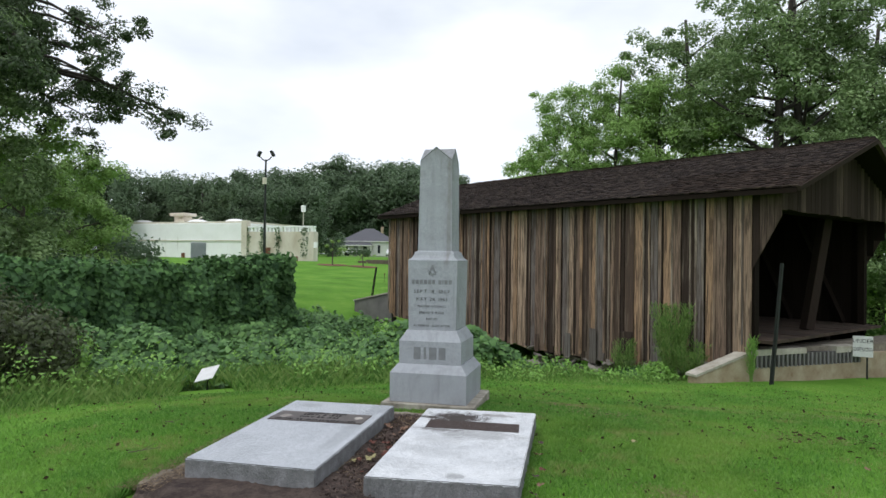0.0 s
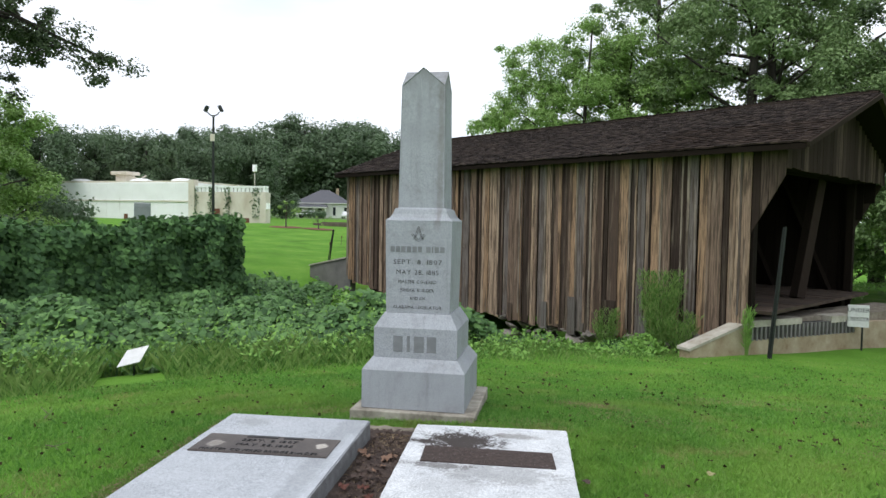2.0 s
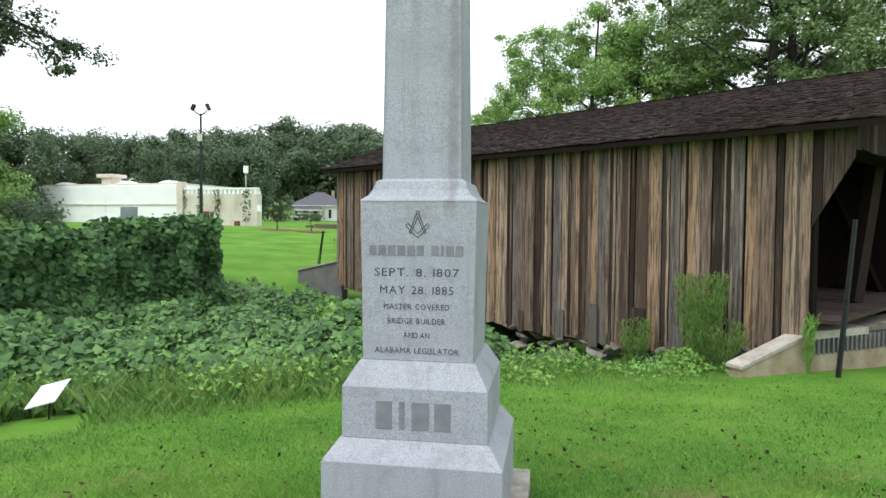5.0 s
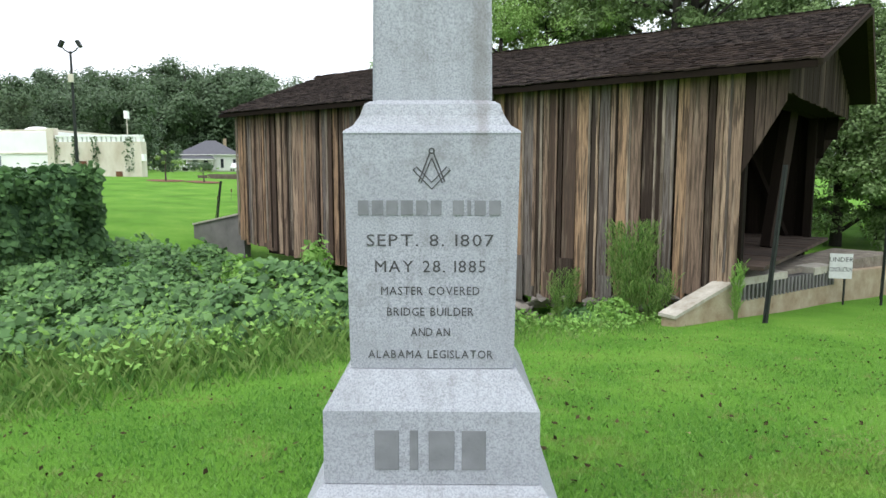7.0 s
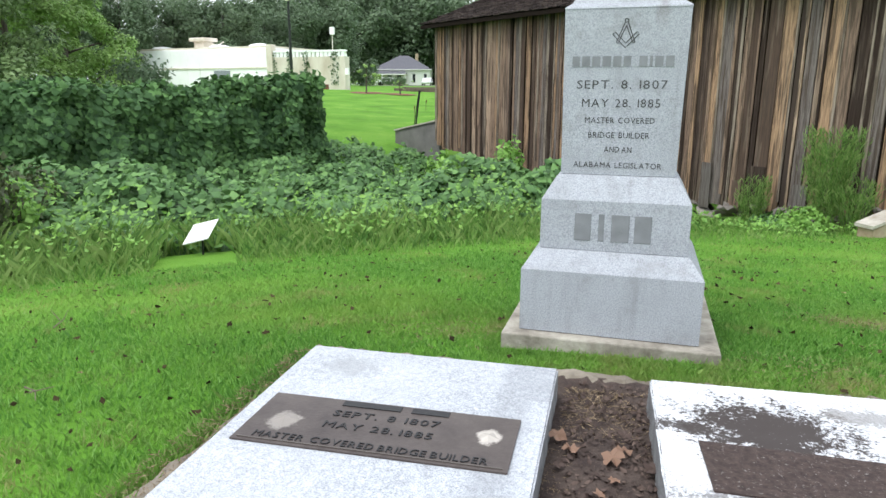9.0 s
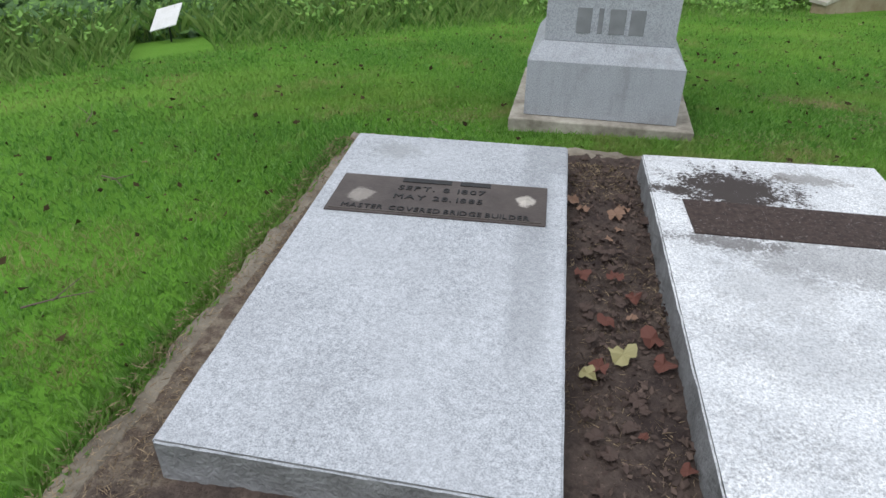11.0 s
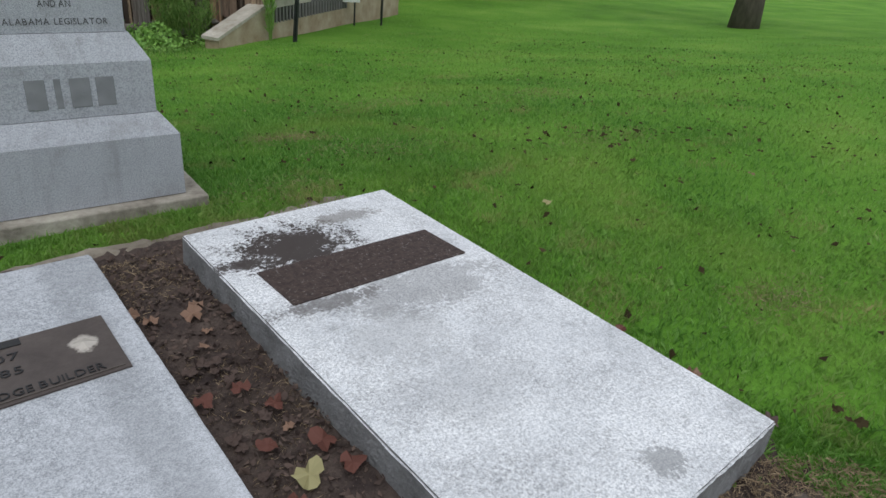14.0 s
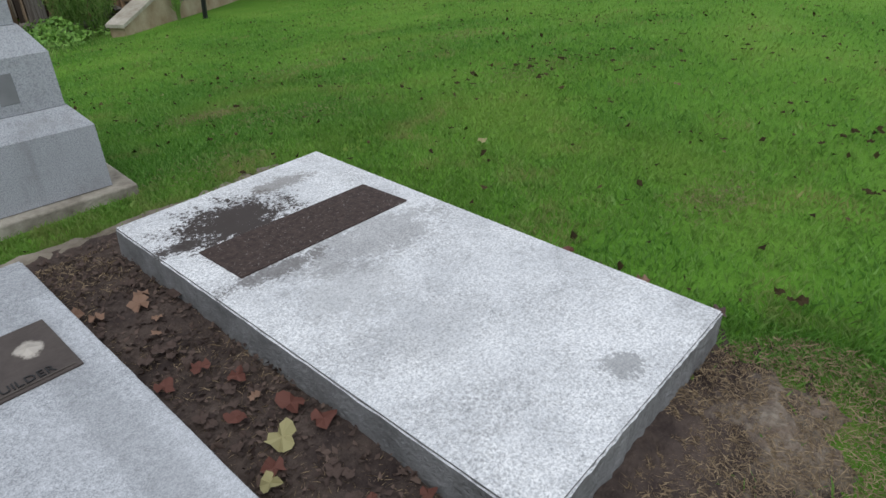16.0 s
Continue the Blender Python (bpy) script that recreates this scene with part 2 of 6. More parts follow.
def stucco_mat():
    """Whitewash with rain streaks and a few bare grey patches."""
    m = Mat("white_stucco", 0.9, 0, 0.2)
    v = m.coords()
    c = m.mix(m.mask(m.noise(v, 0.7, 5, 0.6), 0.4, 0.75), (0.95, 0.95, 0.95), (0.86, 0.86, 0.85))
    st = m.noise(m.coords((3.5, 3.5, 0.25)), 1.0, 6, 0.75)
    c = m.mix(m.math("MULTIPLY", m.mask(st, 0.60, 0.74), 0.55), c, (0.40, 0.36, 0.31))
    c = m.mix(m.math("MULTIPLY", m.mask(m.noise(v, 1.3, 7, 0.75), 0.64, 0.72), 0.5), c, (0.33, 0.31, 0.28))
    m.color(c).bump(m.noise(v, 12, 4), 0.2, 0.02)
    return m.m


M_STUCCO = stucco_mat()
M_STUCCO_S = simple("stained_stucco", (0.84, 0.80, 0.71), (0.52, 0.44, 0.34), 0.8, 0.9, stretch=(1, 1, 0.4))
M_GREYDOOR = simple("grey_steel_door", (0.22, 0.24, 0.26), (0.28, 0.30, 0.32), 1.5, 0.6)
M_ROOFGREY = simple("asphalt_shingle_roof", (0.10, 0.10, 0.115), (0.14, 0.14, 0.155), 3, 0.9)
M_SIDING = simple("white_clapboard", (0.74, 0.74, 0.70), (0.66, 0.66, 0.62), 1.5, 0.7)
M_WIN = simple("dark_window_glass", (0.02, 0.023, 0.028), (0.035, 0.04, 0.045), 2, 0.12, 0, 0.6, bump=0.0)
M_CAR = simple("white_car_paint", (0.75, 0.75, 0.76), (0.70, 0.70, 0.71), 2, 0.25, 0, 0.5, bump=0.0)
M_TYRE = simple("tyre_rubber", (0.025, 0.025, 0.025), (0.035, 0.035, 0.035), 9, 0.9)
M_BARK = simple("furrowed_bark", (0.075, 0.062, 0.052), (0.15, 0.125, 0.105), 9, 0.95, stretch=(1, 1, 0.25), bump=0.9, fine=30)
M_BARK_D = simple("dark_bark_and_gap_shade", (0.035, 0.03, 0.027), (0.07, 0.06, 0.052), 7, 0.95, stretch=(1, 1, 0.25), bump=0.8)
M_MULCH = simple("red_mulch", (0.20, 0.085, 0.05), (0.13, 0.06, 0.04), 6, 0.95, bump=0.8)
M_ROADFAR = simple("pale_gravel_road", (0.33, 0.32, 0.30), (0.26, 0.25, 0.235), 1.0, 0.95)
M_LEAF_OAK = leaf_mat("oak_leaf", (0.035, 0.060, 0.025), (0.060, 0.100, 0.040), (0.100, 0.150, 0.060))
M_LEAF_BRUSH = leaf_mat("brush_leaf", (0.040, 0.045, 0.024), (0.065, 0.085, 0.036), (0.115, 0.150, 0.058))
# greyed greens of narrow range: distance haze is mixed into the leaf colour
M_LEAF_FAR = leaf_mat("hazy_woodland_leaf", (0.080, 0.130, 0.066), (0.110, 0.170, 0.088), (0.140, 0.208, 0.108))
M_LEAF_HARDWOOD = leaf_mat("hardwood_leaf", (0.100, 0.165, 0.060), (0.175, 0.270, 0.100), (0.260, 0.370, 0.150))
M_LEAF_LIGHT = leaf_mat("light_green_leaf", (0.150, 0.250, 0.060), (0.240, 0.390, 0.100), (0.340, 0.520, 0.160))
M_LEAF_KUDZU = leaf_mat("vine_leaf", (0.034, 0.080, 0.028), (0.082, 0.175, 0.058), (0.165, 0.310, 0.095), 0.55, 0.22, 0.2)
M_LEAF_HEDGE = leaf_mat("hedge_vine_leaf", (0.032, 0.075, 0.030), (0.070, 0.145, 0.055), (0.130, 0.260, 0.080), 0.6, 0.18, 0.2)
M_LEAF_WEED = leaf_mat("weed_leaf", (0.110, 0.240, 0.045), (0.180, 0.360, 0.070), (0.270, 0.470, 0.100), 0.55)
M_GRASS = grass_mat("lawn_blade", (0.070, 0.182, 0.030), (0.135, 0.310, 0.055), (0.22, 0.405, 0.10))
M_TALLGRASS = leaf_mat("tall_grass_blade", (0.06, 0.15, 0.03), (0.15, 0.29, 0.06), (0.27, 0.37, 0.12), 0.6, 0.2, 0.3)
M_STRAW = leaf_mat("dry_straw", (0.13, 0.095, 0.06), (0.25, 0.185, 0.12), (0.40, 0.31, 0.2), 0.8, 0.1, 0.1)
M_CRUMB = leaf_mat("leaf_crumb", (0.014, 0.012, 0.007), (0.032, 0.025, 0.013), (0.085, 0.064, 0.034), 1.0, 0.03, 0.05)
M_DEADLEAF = leaf_mat("dead_leaf", (0.030, 0.022, 0.021), (0.068, 0.048, 0.043), (0.150, 0.108, 0.088), 0.8, 0.15, 0.1)
M_REDLEAF = leaf_mat("red_leaf", (0.075, 0.030, 0.025), (0.120, 0.048, 0.038), (0.170, 0.075, 0.055), 0.7, 0.2, 0.1)
M_TANLEAF = leaf_mat("tan_leaf", (0.15, 0.088, 0.06), (0.22, 0.135, 0.095), (0.29, 0.185, 0.13), 0.75, 0.2, 0.1)
M_YELLEAF = leaf_mat("yellow_leaf", (0.250, 0.230, 0.110), (0.310, 0.285, 0.140), (0.370, 0.330, 0.180), 0.7, 0.2, 0.1)

# ---- mesh helpers ----


def link_mesh(name, verts, faces, material, parent=None, label="", smooth=False):
    me = bpy.data.meshes.new(name)
    me.from_pydata([tuple(v) for v in verts], [], [tuple(f) for f in faces])
    me.materials.append(material)
    if smooth:
        me.polygons.foreach_set("use_smooth", [True] * len(me.polygons))
    me.update()
    ob = new(name, me)
    if parent is not None:
        ob.parent = parent
    if label:
        tagged(ob, label)
    return ob


def part(name, bm, material, parent=None, label="", smooth=False):
    """Links a bmesh as one mesh object under a thing or a part."""
    me = bpy.data.meshes.new(name)
    bm.to_mesh(me)
    bm.free()
    me.materials.append(material)
    if smooth:
        me.polygons.foreach_set("use_smooth", [True] * len(me.polygons))
    ob = new(name, me)
    if parent is not None:
        ob.parent = parent
    if label:
        tagged(ob, label)
    return ob


def thing(name, label, category, group="", at=(0, 0, 0), turn=0.0, kind=""):
    ob = new(name)
    ob.empty_display_size = 0.2
    ob.matrix_world = pose(*at, 0, 0, turn)
    return tagged(ob, label, category, group, kind)


def frustum(w0, d0, z0, w1, d1, z1, cx=0.0, cy=0.0, bevel=0.0):
    """A block with half widths w, d at the heights z0 and z1."""
    bm = bmesh.new()
    lo = [bm.verts.new((cx + sx * w0, cy + sy * d0, z0)) for sx, sy in ((-1, -1), (1, -1), (1, 1), (-1, 1))]
    hi = [bm.verts.new((cx + sx * w1, cy + sy * d1, z1)) for sx, sy in ((-1, -1), (1, -1), (1, 1), (-1, 1))]
    bm.faces.new(lo[::-1])
    bm.faces.new(hi)
    for k in range(4):
        bm.faces.new((lo[k], lo[(k + 1) % 4], hi[(k + 1) % 4], hi[k]))
    if bevel:
        bmesh.ops.bevel(bm, geom=bm.edges[:], offset=bevel, segments=2, affect="EDGES", profile=0.5)
    return bm


def box(x0, x1, y0, y1, z0, z1, bevel=0.0):
    return frustum((x1 - x0) / 2, (y1 - y0) / 2, z0, (x1 - x0) / 2, (y1 - y0) / 2, z1, (x0 + x1) / 2, (y0 + y1) / 2, bevel)


def lathe_square(profile, cy=0.0):
    """A square-plan solid from (half width, z) rows."""
    bm = bmesh.new()
    rings = []
    for w, z in profile:
        rings.append([bm.verts.new((sx * w, cy + sy * w, z)) for sx, sy in ((-1, -1), (1, -1), (1, 1), (-1, 1))])
    bm.faces.new(rings[0][::-1])
    bm.faces.new(rings[-1])
    for a, b in zip(rings, rings[1:]):
        for k in range(4):
            bm.faces.new((a[k], a[(k + 1) % 4], b[(k + 1) % 4], b[k]))
    return bm


def prism(outline, z0, z1, bm=None):
    """A solid from a plan outline between two heights (numbers, or one per corner)."""
    bm = bm or bmesh.new()
    n = len(outline)
    lo_z = z0 if isinstance(z0, (list, tuple)) else [z0] * n
    hi_z = z1 if isinstance(z1, (list, tuple)) else [z1] * n
    lo = [bm.verts.new((p[0], p[1], z)) for p, z in zip(outline, lo_z)]
    hi = [bm.verts.new((p[0], p[1], z)) for p, z in zip(outline, hi_z)]
    bm.faces.new(lo[::-1])
    bm.faces.new(hi)
    for k in range(n):
        bm.faces.new((lo[k], lo[(k + 1) % n], hi[(k + 1) % n], hi[k]))
    bmesh.ops.recalc_face_normals(bm, faces=bm.faces[:])
    return bm


def tube(points, radii, seg=7, verts=None, faces=None):
    """A tapered tube along points; adds to the lists given."""
    verts = [] if verts is None else verts
    faces = [] if faces is None else faces
    pts = [Vector(p) for p in points]
    start = len(verts)
    for i, (p, r) in enumerate(zip(pts, radii)):
        d = (pts[min(i + 1, len(pts) - 1)] - pts[max(i - 1, 0)]).normalized()
        side = d.cross(Vector((0.31, 0.95, 0.05))).normalized()
        up = side.cross(d)
        for k in range(seg):
            a = 2 * math.pi * k / seg
            verts.append(p + side * (r * math.cos(a)) + up * (r * math.sin(a)))
    for i in range(len(pts) - 1):
        for k in range(seg):
            a, b = start + i * seg + k, start + i * seg + (k + 1) % seg
            faces.append((a, b, b + seg, a + seg))
    faces.append(tuple(range(start + seg - 1, start - 1, -1)))
    faces.append(tuple(range(len(verts) - seg, len(verts))))
    return verts, faces


def tri_mesh(name, v, f, material, parent=None, label=""):
    """A mesh from arrays: v (n, 3), f (m, 3) or (m, 4)."""
    me = bpy.data.meshes.new(name)
    k = f.shape[1]
    me.vertices.add(len(v))
    me.vertices.foreach_set("co", v.astype(np.float32).ravel())
    me.loops.add(f.size)
    me.loops.foreach_set("vertex_index", f.astype(np.int32).ravel())
    me.polygons.add(len(f))
    me.polygons.foreach_set("loop_start", np.arange(0, f.size, k, dtype=np.int32))
    me.materials.append(material)
    me.update(calc_edges=True)
    ob = new(name, me)
    if parent is not None:
        ob.parent = parent
    if label:
        tagged(ob, label)
    return ob


def leaf_arrays(c, normal, size, rng, aspect=0.75, fold=0.18):
    """Folded leaves: a middle rib and two sides; c and normal (n, 3), size (n,)."""
    n = len(c)
    nn = normal / (np.linalg.norm(normal, axis=1)[:, None] + 1e-9)
    r = rng.normal(size=(n, 3))
    a = r - (r * nn).sum(1)[:, None] * nn
    a /= np.linalg.norm(a, axis=1)[:, None] + 1e-9
    b = np.cross(nn, a)
    s = size[:, None]
    base, tip = c - a * s * 0.5, c + a * s * 0.5
    mid = c + nn * s * fold * 0.2
    lf = c - a * s * 0.08 + b * s * aspect * 0.5 - nn * s * fold
    rt = c - a * s * 0.08 - b * s * aspect * 0.5 - nn * s * fold
    v = np.stack([base, rt, tip, lf], 1).reshape(-1, 3)
    i = np.arange(n)[:, None] * 4
    f = np.concatenate([i + np.array([[0, 1, 2]]), i + np.array([[0, 2, 3]])], 0)
    return v, f


def blade_arrays(p, height, width, rng, lean=0.5, up=None):
    """Grass blades: one bent triangle strip of two triangles each."""
    n = len(p)
    ang = rng.uniform(0, 2 * np.pi, n)
    side = np.stack([np.cos(ang), np.sin(ang), np.zeros(n)], 1)
    la = rng.uniform(0, 2 * np.pi, n)
    ld = np.stack([np.cos(la), np.sin(la), np.zeros(n)], 1) * (rng.uniform(0.1, 1, n) * lean * height)[:, None]
    h = height[:, None] * np.array([[0, 0, 1.0]])
    w = width[:, None] / 2
    b0, b1 = p - side * w, p + side * w
    m = p + ld * 0.35 + h * 0.6
    t = p + ld + h
    v = np.stack([b0, b1, m + side * w * 0.8, t], 1).reshape(-1, 3)
    i = np.arange(n)[:, None] * 4
    f = np.concatenate([i + np.array([[0, 1, 2]]), i + np.array([[0, 2, 3]])], 0)
    return v, f


def letters(name, text, size, m, material, parent, depth=0.0015, spacing=1.0, align="CENTER", label=""):
    """Words as a flat raised mesh at the pose m (x along the line, z out of the face)."""
    cu = bpy.data.curves.new(name, "FONT")
    cu.body, cu.size, cu.extrude, cu.align_x, cu.space_character, cu.resolution_u = text, size, depth, align, spacing, 2
    tmp = new(name, cu)
    me = bpy.data.meshes.new_from_object(tmp)
    bpy.data.objects.remove(tmp)
    me.materials.clear()
    me.materials.append(material)
    ob = new(name, me)
    ob.parent = parent
    ob.matrix_local = m
    if label:
        tagged(ob, label)
    return ob


def words(name, text, size, width, m, material, parent, depth, spacing):
    """A line of lettering, a mesh for each character, centred and set to a width."""
    made, x = [], 0.0
    for ch in text:
        if ch == " ":
            x += size * 0.2
            continue
        ob = letters(name, ch, size, pose(0, 0, 0), material, parent, depth, spacing, "LEFT")
        xs = [v.co.x for v in ob.data.vertices]
        made.append((ob, x - min(xs)))
        x += max(xs) - min(xs) + size * 0.14
    total = x - size * 0.14
    k = width / total
    for ob, at in made:
        ob.matrix_local = m @ Matrix.Translation(((at - total / 2 / 1.0) * k, 0, 0)) @ Matrix.Diagonal((k, 1, 1, 1))


# ---- the lie of the land ----
SP = np.array([5.80, 8.92])          # corner of the bridge's side wall
UU = np.array([-0.796, 0.605])       # along the bridge, away
NN = np.array([0.605, 0.796])        # across the bridge


def on_bridge(al, ac):
    return SP + al * UU + ac * NN


def smooth_step(a, b, x):
    t = np.clip((x - a) / (b - a), 0, 1)
    return t * t * (3 - 2 * t)


def soft_plus(x, k):
    return k * np.log1p(np.exp(np.clip(x / k, -30, 30)))


def ground_z(x, y):
    x, y = np.asarray(x, float), np.asarray(y, float)
    s = 0.15 * (soft_plus(y - 0.3, 0.6)) + 0.10 * soft_plus(-x - 1.2, 0.7)
    s = s - 0.15 * 0.6 * np.log1p(np.exp(-0.5)) * np.exp(-np.minimum(((x) ** 2 + (y) ** 2) / 6, 30))
    near = -1.6 * np.tanh(s / 1.6)
    rx, ry = x - SP[0], y - SP[1]
    al = rx * UU[0] + ry * UU[1]
    ac = rx * NN[0] + ry * NN[1]
    far = -0.55 + 0.055 * np.clip(al - 16, 0, 28) + 0.012 * np.clip(al - 44, 0, 90) - 0.35 * np.exp(-((al - 16) / 3) ** 2)
    z = near + (far - near) * smooth_step(11.5, 18, al)
    z = z - 1.2 * np.exp(-((al - 10.8) / 2.6) ** 2) * smooth_step(-16, -9, ac)
    z = z - 1.25 * np.exp(-((al - 7.0) / 3.0) ** 2) * smooth_step(-2.9, -0.7, ac) * smooth_step(9, 6, ac)
    z = z + 0.012 * np.sin(1.7 * x + 0.6 * y) + 0.010 * np.sin(2.3 * y - 0.9 * x + 1)
    return z


EDGE = np.array([(-30, -13), (-12, -4.6), (-7.2, -1.7), (-5.6, 0.1), (-4.8, 1.6), (-4.05, 2.9), (-3.0, 3.95), (-1.9, 4.8), (-0.7, 5.4), (0.9, 6.1), (2.2, 6.9), (3.2, 7.9), (3.55, 8.7)], float)


def past_edge(x, y):
    """How far a place lies beyond the mown lawn's edge (negative: on the lawn)."""
    p = np.stack([np.asarray(x, float), np.asarray(y, float)], -1)
    best = np.full(p.shape[:-1], 1e9)
    sign = np.ones(p.shape[:-1])
    for a, b in zip(EDGE, EDGE[1:]):
        d = b - a
        t = np.clip(((p - a) @ d) / (d @ d), 0, 1)
        q = p - a - t[..., None] * d
        dist = np.hypot(q[..., 0], q[..., 1])
        side = d[0] * (p[..., 1] - a[1]) - d[1] * (p[..., 0] - a[0])
        upd = dist < best - 1e-9
        best = np.where(upd, dist, best)
        sign = np.where(upd, np.sign(side), sign)
    return best * sign


def ground_mat():
    m = Mat("lawn_ground", 0.95, 0, 0.1)
    v = m.coords()
    c = m.ramp(m.noise(v, 0.55, 5, 0.6), (0.3, (0.078, 0.195, 0.022)), (0.5, (0.122, 0.288, 0.034)), (0.72, (0.195, 0.36, 0.058)))
    f = m.noise(v, 45, 4, 0.7)
    c = m.mix(m.math("MULTIPLY", m.mask(f, 0.35, 0.7), 0.6), c, (0.07, 0.15, 0.018))
    dry = m.mask(m.noise(v, 0.9, 6, 0.7), 0.63, 0.78)
    c = m.mix(m.math("MULTIPLY", dry, 0.5), c, (0.30, 0.26, 0.10))
    m.color(c).bump(f, 0.8, 0.03)
    return m.m


M_LAWN = ground_mat()


def build_ground():
    def ticks():
        inner = np.arange(-14, 24.01, 0.4)
        step, out, p = 0.5, [], 24.0
        while p < 900:
            step *= 1.16
            p += step
            out.append(p)
        out = np.array(out)
        lo = -14 - (out - 24)
        return np.concatenate([lo[::-1], inner, out])
    t = ticks()
    X, Y = np.meshgrid(t, t, indexing="ij")
    Z = ground_z(X, Y)
    n = len(t)
    v = np.stack([X, Y, Z], -1).reshape(-1, 3)
    i, j = np.meshgrid(np.arange(n - 1), np.arange(n - 1), indexing="ij")
    a = (i * n + j).ravel()
    f = np.stack([a, a + n, a + n + 1, a + 1], 1)
    ob = tri_mesh("ground", v, f, M_LAWN)
    ob.data.polygons.foreach_set("use_smooth", [True] * len(f))
    return tagged(ob, "green mown grass lawn sloping to a ravine", "lawn", kind="structure")


build_ground()

# ---- the monument ----


def build_monument():
    g = thing("obelisk_monument", "grey granite obelisk gravestone with cut lettering on a concrete footing", "gravestone")
    part("footing", box(-0.475, 0.490, -0.065, 0.88, -0.14, 0.058, 0.008), M_PLINTH, g, "stained concrete footing slab")
    cy = 0.4
    part("base", lathe_square([(0.40, 0.062), (0.40, 0.355), (0.396, 0.362), (0.335, 0.445)], cy), M_GRAN, g)
    part("name_block", lathe_square([(0.327, 0.447), (0.327, 0.675), (0.323, 0.683), (0.275, 0.765), (0.262, 0.785)], cy), M_GRAN, g)
    part("die", lathe_square([(0.252, 0.787), (0.263, 1.49), (0.263, 1.505)], cy), M_GRAN, g, "tapered granite tablet with inscription")
    part("cap", lathe_square([(0.266, 1.505), (0.262, 1.512), (0.236, 1.53), (0.218, 1.56), (0.206, 1.595), (0.190, 1.605)], cy), M_GRAN, g)
    bm = bmesh.new()
    lo = [bm.verts.new((sx * 0.183, cy + sy * 0.183, 1.603)) for sx, sy in ((-1, -1), (1, -1), (1, 1), (-1, 1))]
    hi = [bm.verts.new((sx * 0.171, cy + sy * 0.171, 2.565)) for sx, sy in ((-1, -1), (1, -1), (1, 1), (-1, 1))]
    pk = [bm.verts.new((sx * 0.171, cy + sy * 0.171, 2.705)) for sx, sy in ((0, -1), (1, 0), (0, 1), (-1, 0))]
    mid = bm.verts.new((0, cy, 2.705))
    sides = []
    bm.faces.new(lo[::-1])
    for k in range(4):
        n = (k + 1) % 4
        sides.append(bm.faces.new((lo[k], lo[n], hi[n], pk[k], hi[k])))
        bm.faces.new((hi[n], pk[n], mid, pk[k]))
    bmesh.ops.inset_individual(bm, faces=sides, thickness=0.034, depth=0.0)
    bmesh.ops.inset_individual(bm, faces=sides, thickness=0.010, depth=-0.006)
    part("shaft", bm, M_GRAN, g, "granite shaft with sunk panels and a gabled top")
    # inscription
    def face_pose(z):
        y = cy - 0.252 - (z - 0.787) * 0.0156
        return y
    rx = 90
    for txt, z, w in (("SEPT.  8.  1807", 1.168, 0.385), ("MAY  28.  1885", 1.088, 0.335), ("MASTER  COVERED", 1.018, 0.30), ("BRIDGE  BUILDER", 0.953, 0.265), ("AND AN", 0.889, 0.12), ("ALABAMA  LEGISLATOR", 0.819, 0.385)):
        size = 0.052 if z > 1.05 else 0.037
        words("inscription", txt, size, w, pose(-0.005, face_pose(z) - 0.0012, z, rx), M_INK, g, 0.0008, 1.12)
    # two words that stay plain bars
    x = -0.222
    for wd in (0.032, 0.034, 0.034, 0.036, 0.034, 0.032, 0, 0.034, 0.012, 0.034, 0.034):
        if wd:
            zc = 1.285
            part("name_bar", box(x, x + wd, face_pose(zc) - 0.0025, face_pose(zc) + 0.004, 1.262, 1.306), M_CUT, g)
            x += wd + 0.0098
        else:
            x += 0.024
    for a, b in ((-0.172, -0.098), (-0.065, -0.040), (-0.008, 0.070), (0.092, 0.165)):
        part("name_bar", box(a, b, 0.0705, 0.078, 0.492, 0.617, 0.002), M_CUT, g)
    # emblem: a pair of compasses over a square
    def stroke(pts, r=0.0022):
        return tube([(p[0], face_pose(p[1]) - 0.0005, p[1]) for p in pts], [r] * len(pts), 5)
    for pts in (((-0.006, 1.446), (-0.039, 1.362), (-0.032, 1.358), (0.0, 1.432)), ((0.006, 1.446), (0.039, 1.362), (0.032, 1.358), (0.0, 1.432)),
                ((-0.055, 1.396), (0.0, 1.34), (0.055, 1.396), (0.045, 1.406), (0.0, 1.36), (-0.045, 1.406), (-0.055, 1.396)),
                tuple((0.008 * math.cos(k * math.pi / 4), 1.453 + 0.008 * math.sin(k * math.pi / 4)) for k in range(9))):
        v, f = stroke(pts)
        link_mesh("emblem", v, f, M_INK, g)
    return g


build_monument()


# ---- the two grave ledgers ----
SLAB1 = ((-1.00, -2.58), (-0.06, -2.57), (-0.14, -0.66), (-1.10, -0.71))
SLAB2 = ((0.28, -2.60), (1.24, -2.52), (1.15, -0.58), (0.18, -0.66))


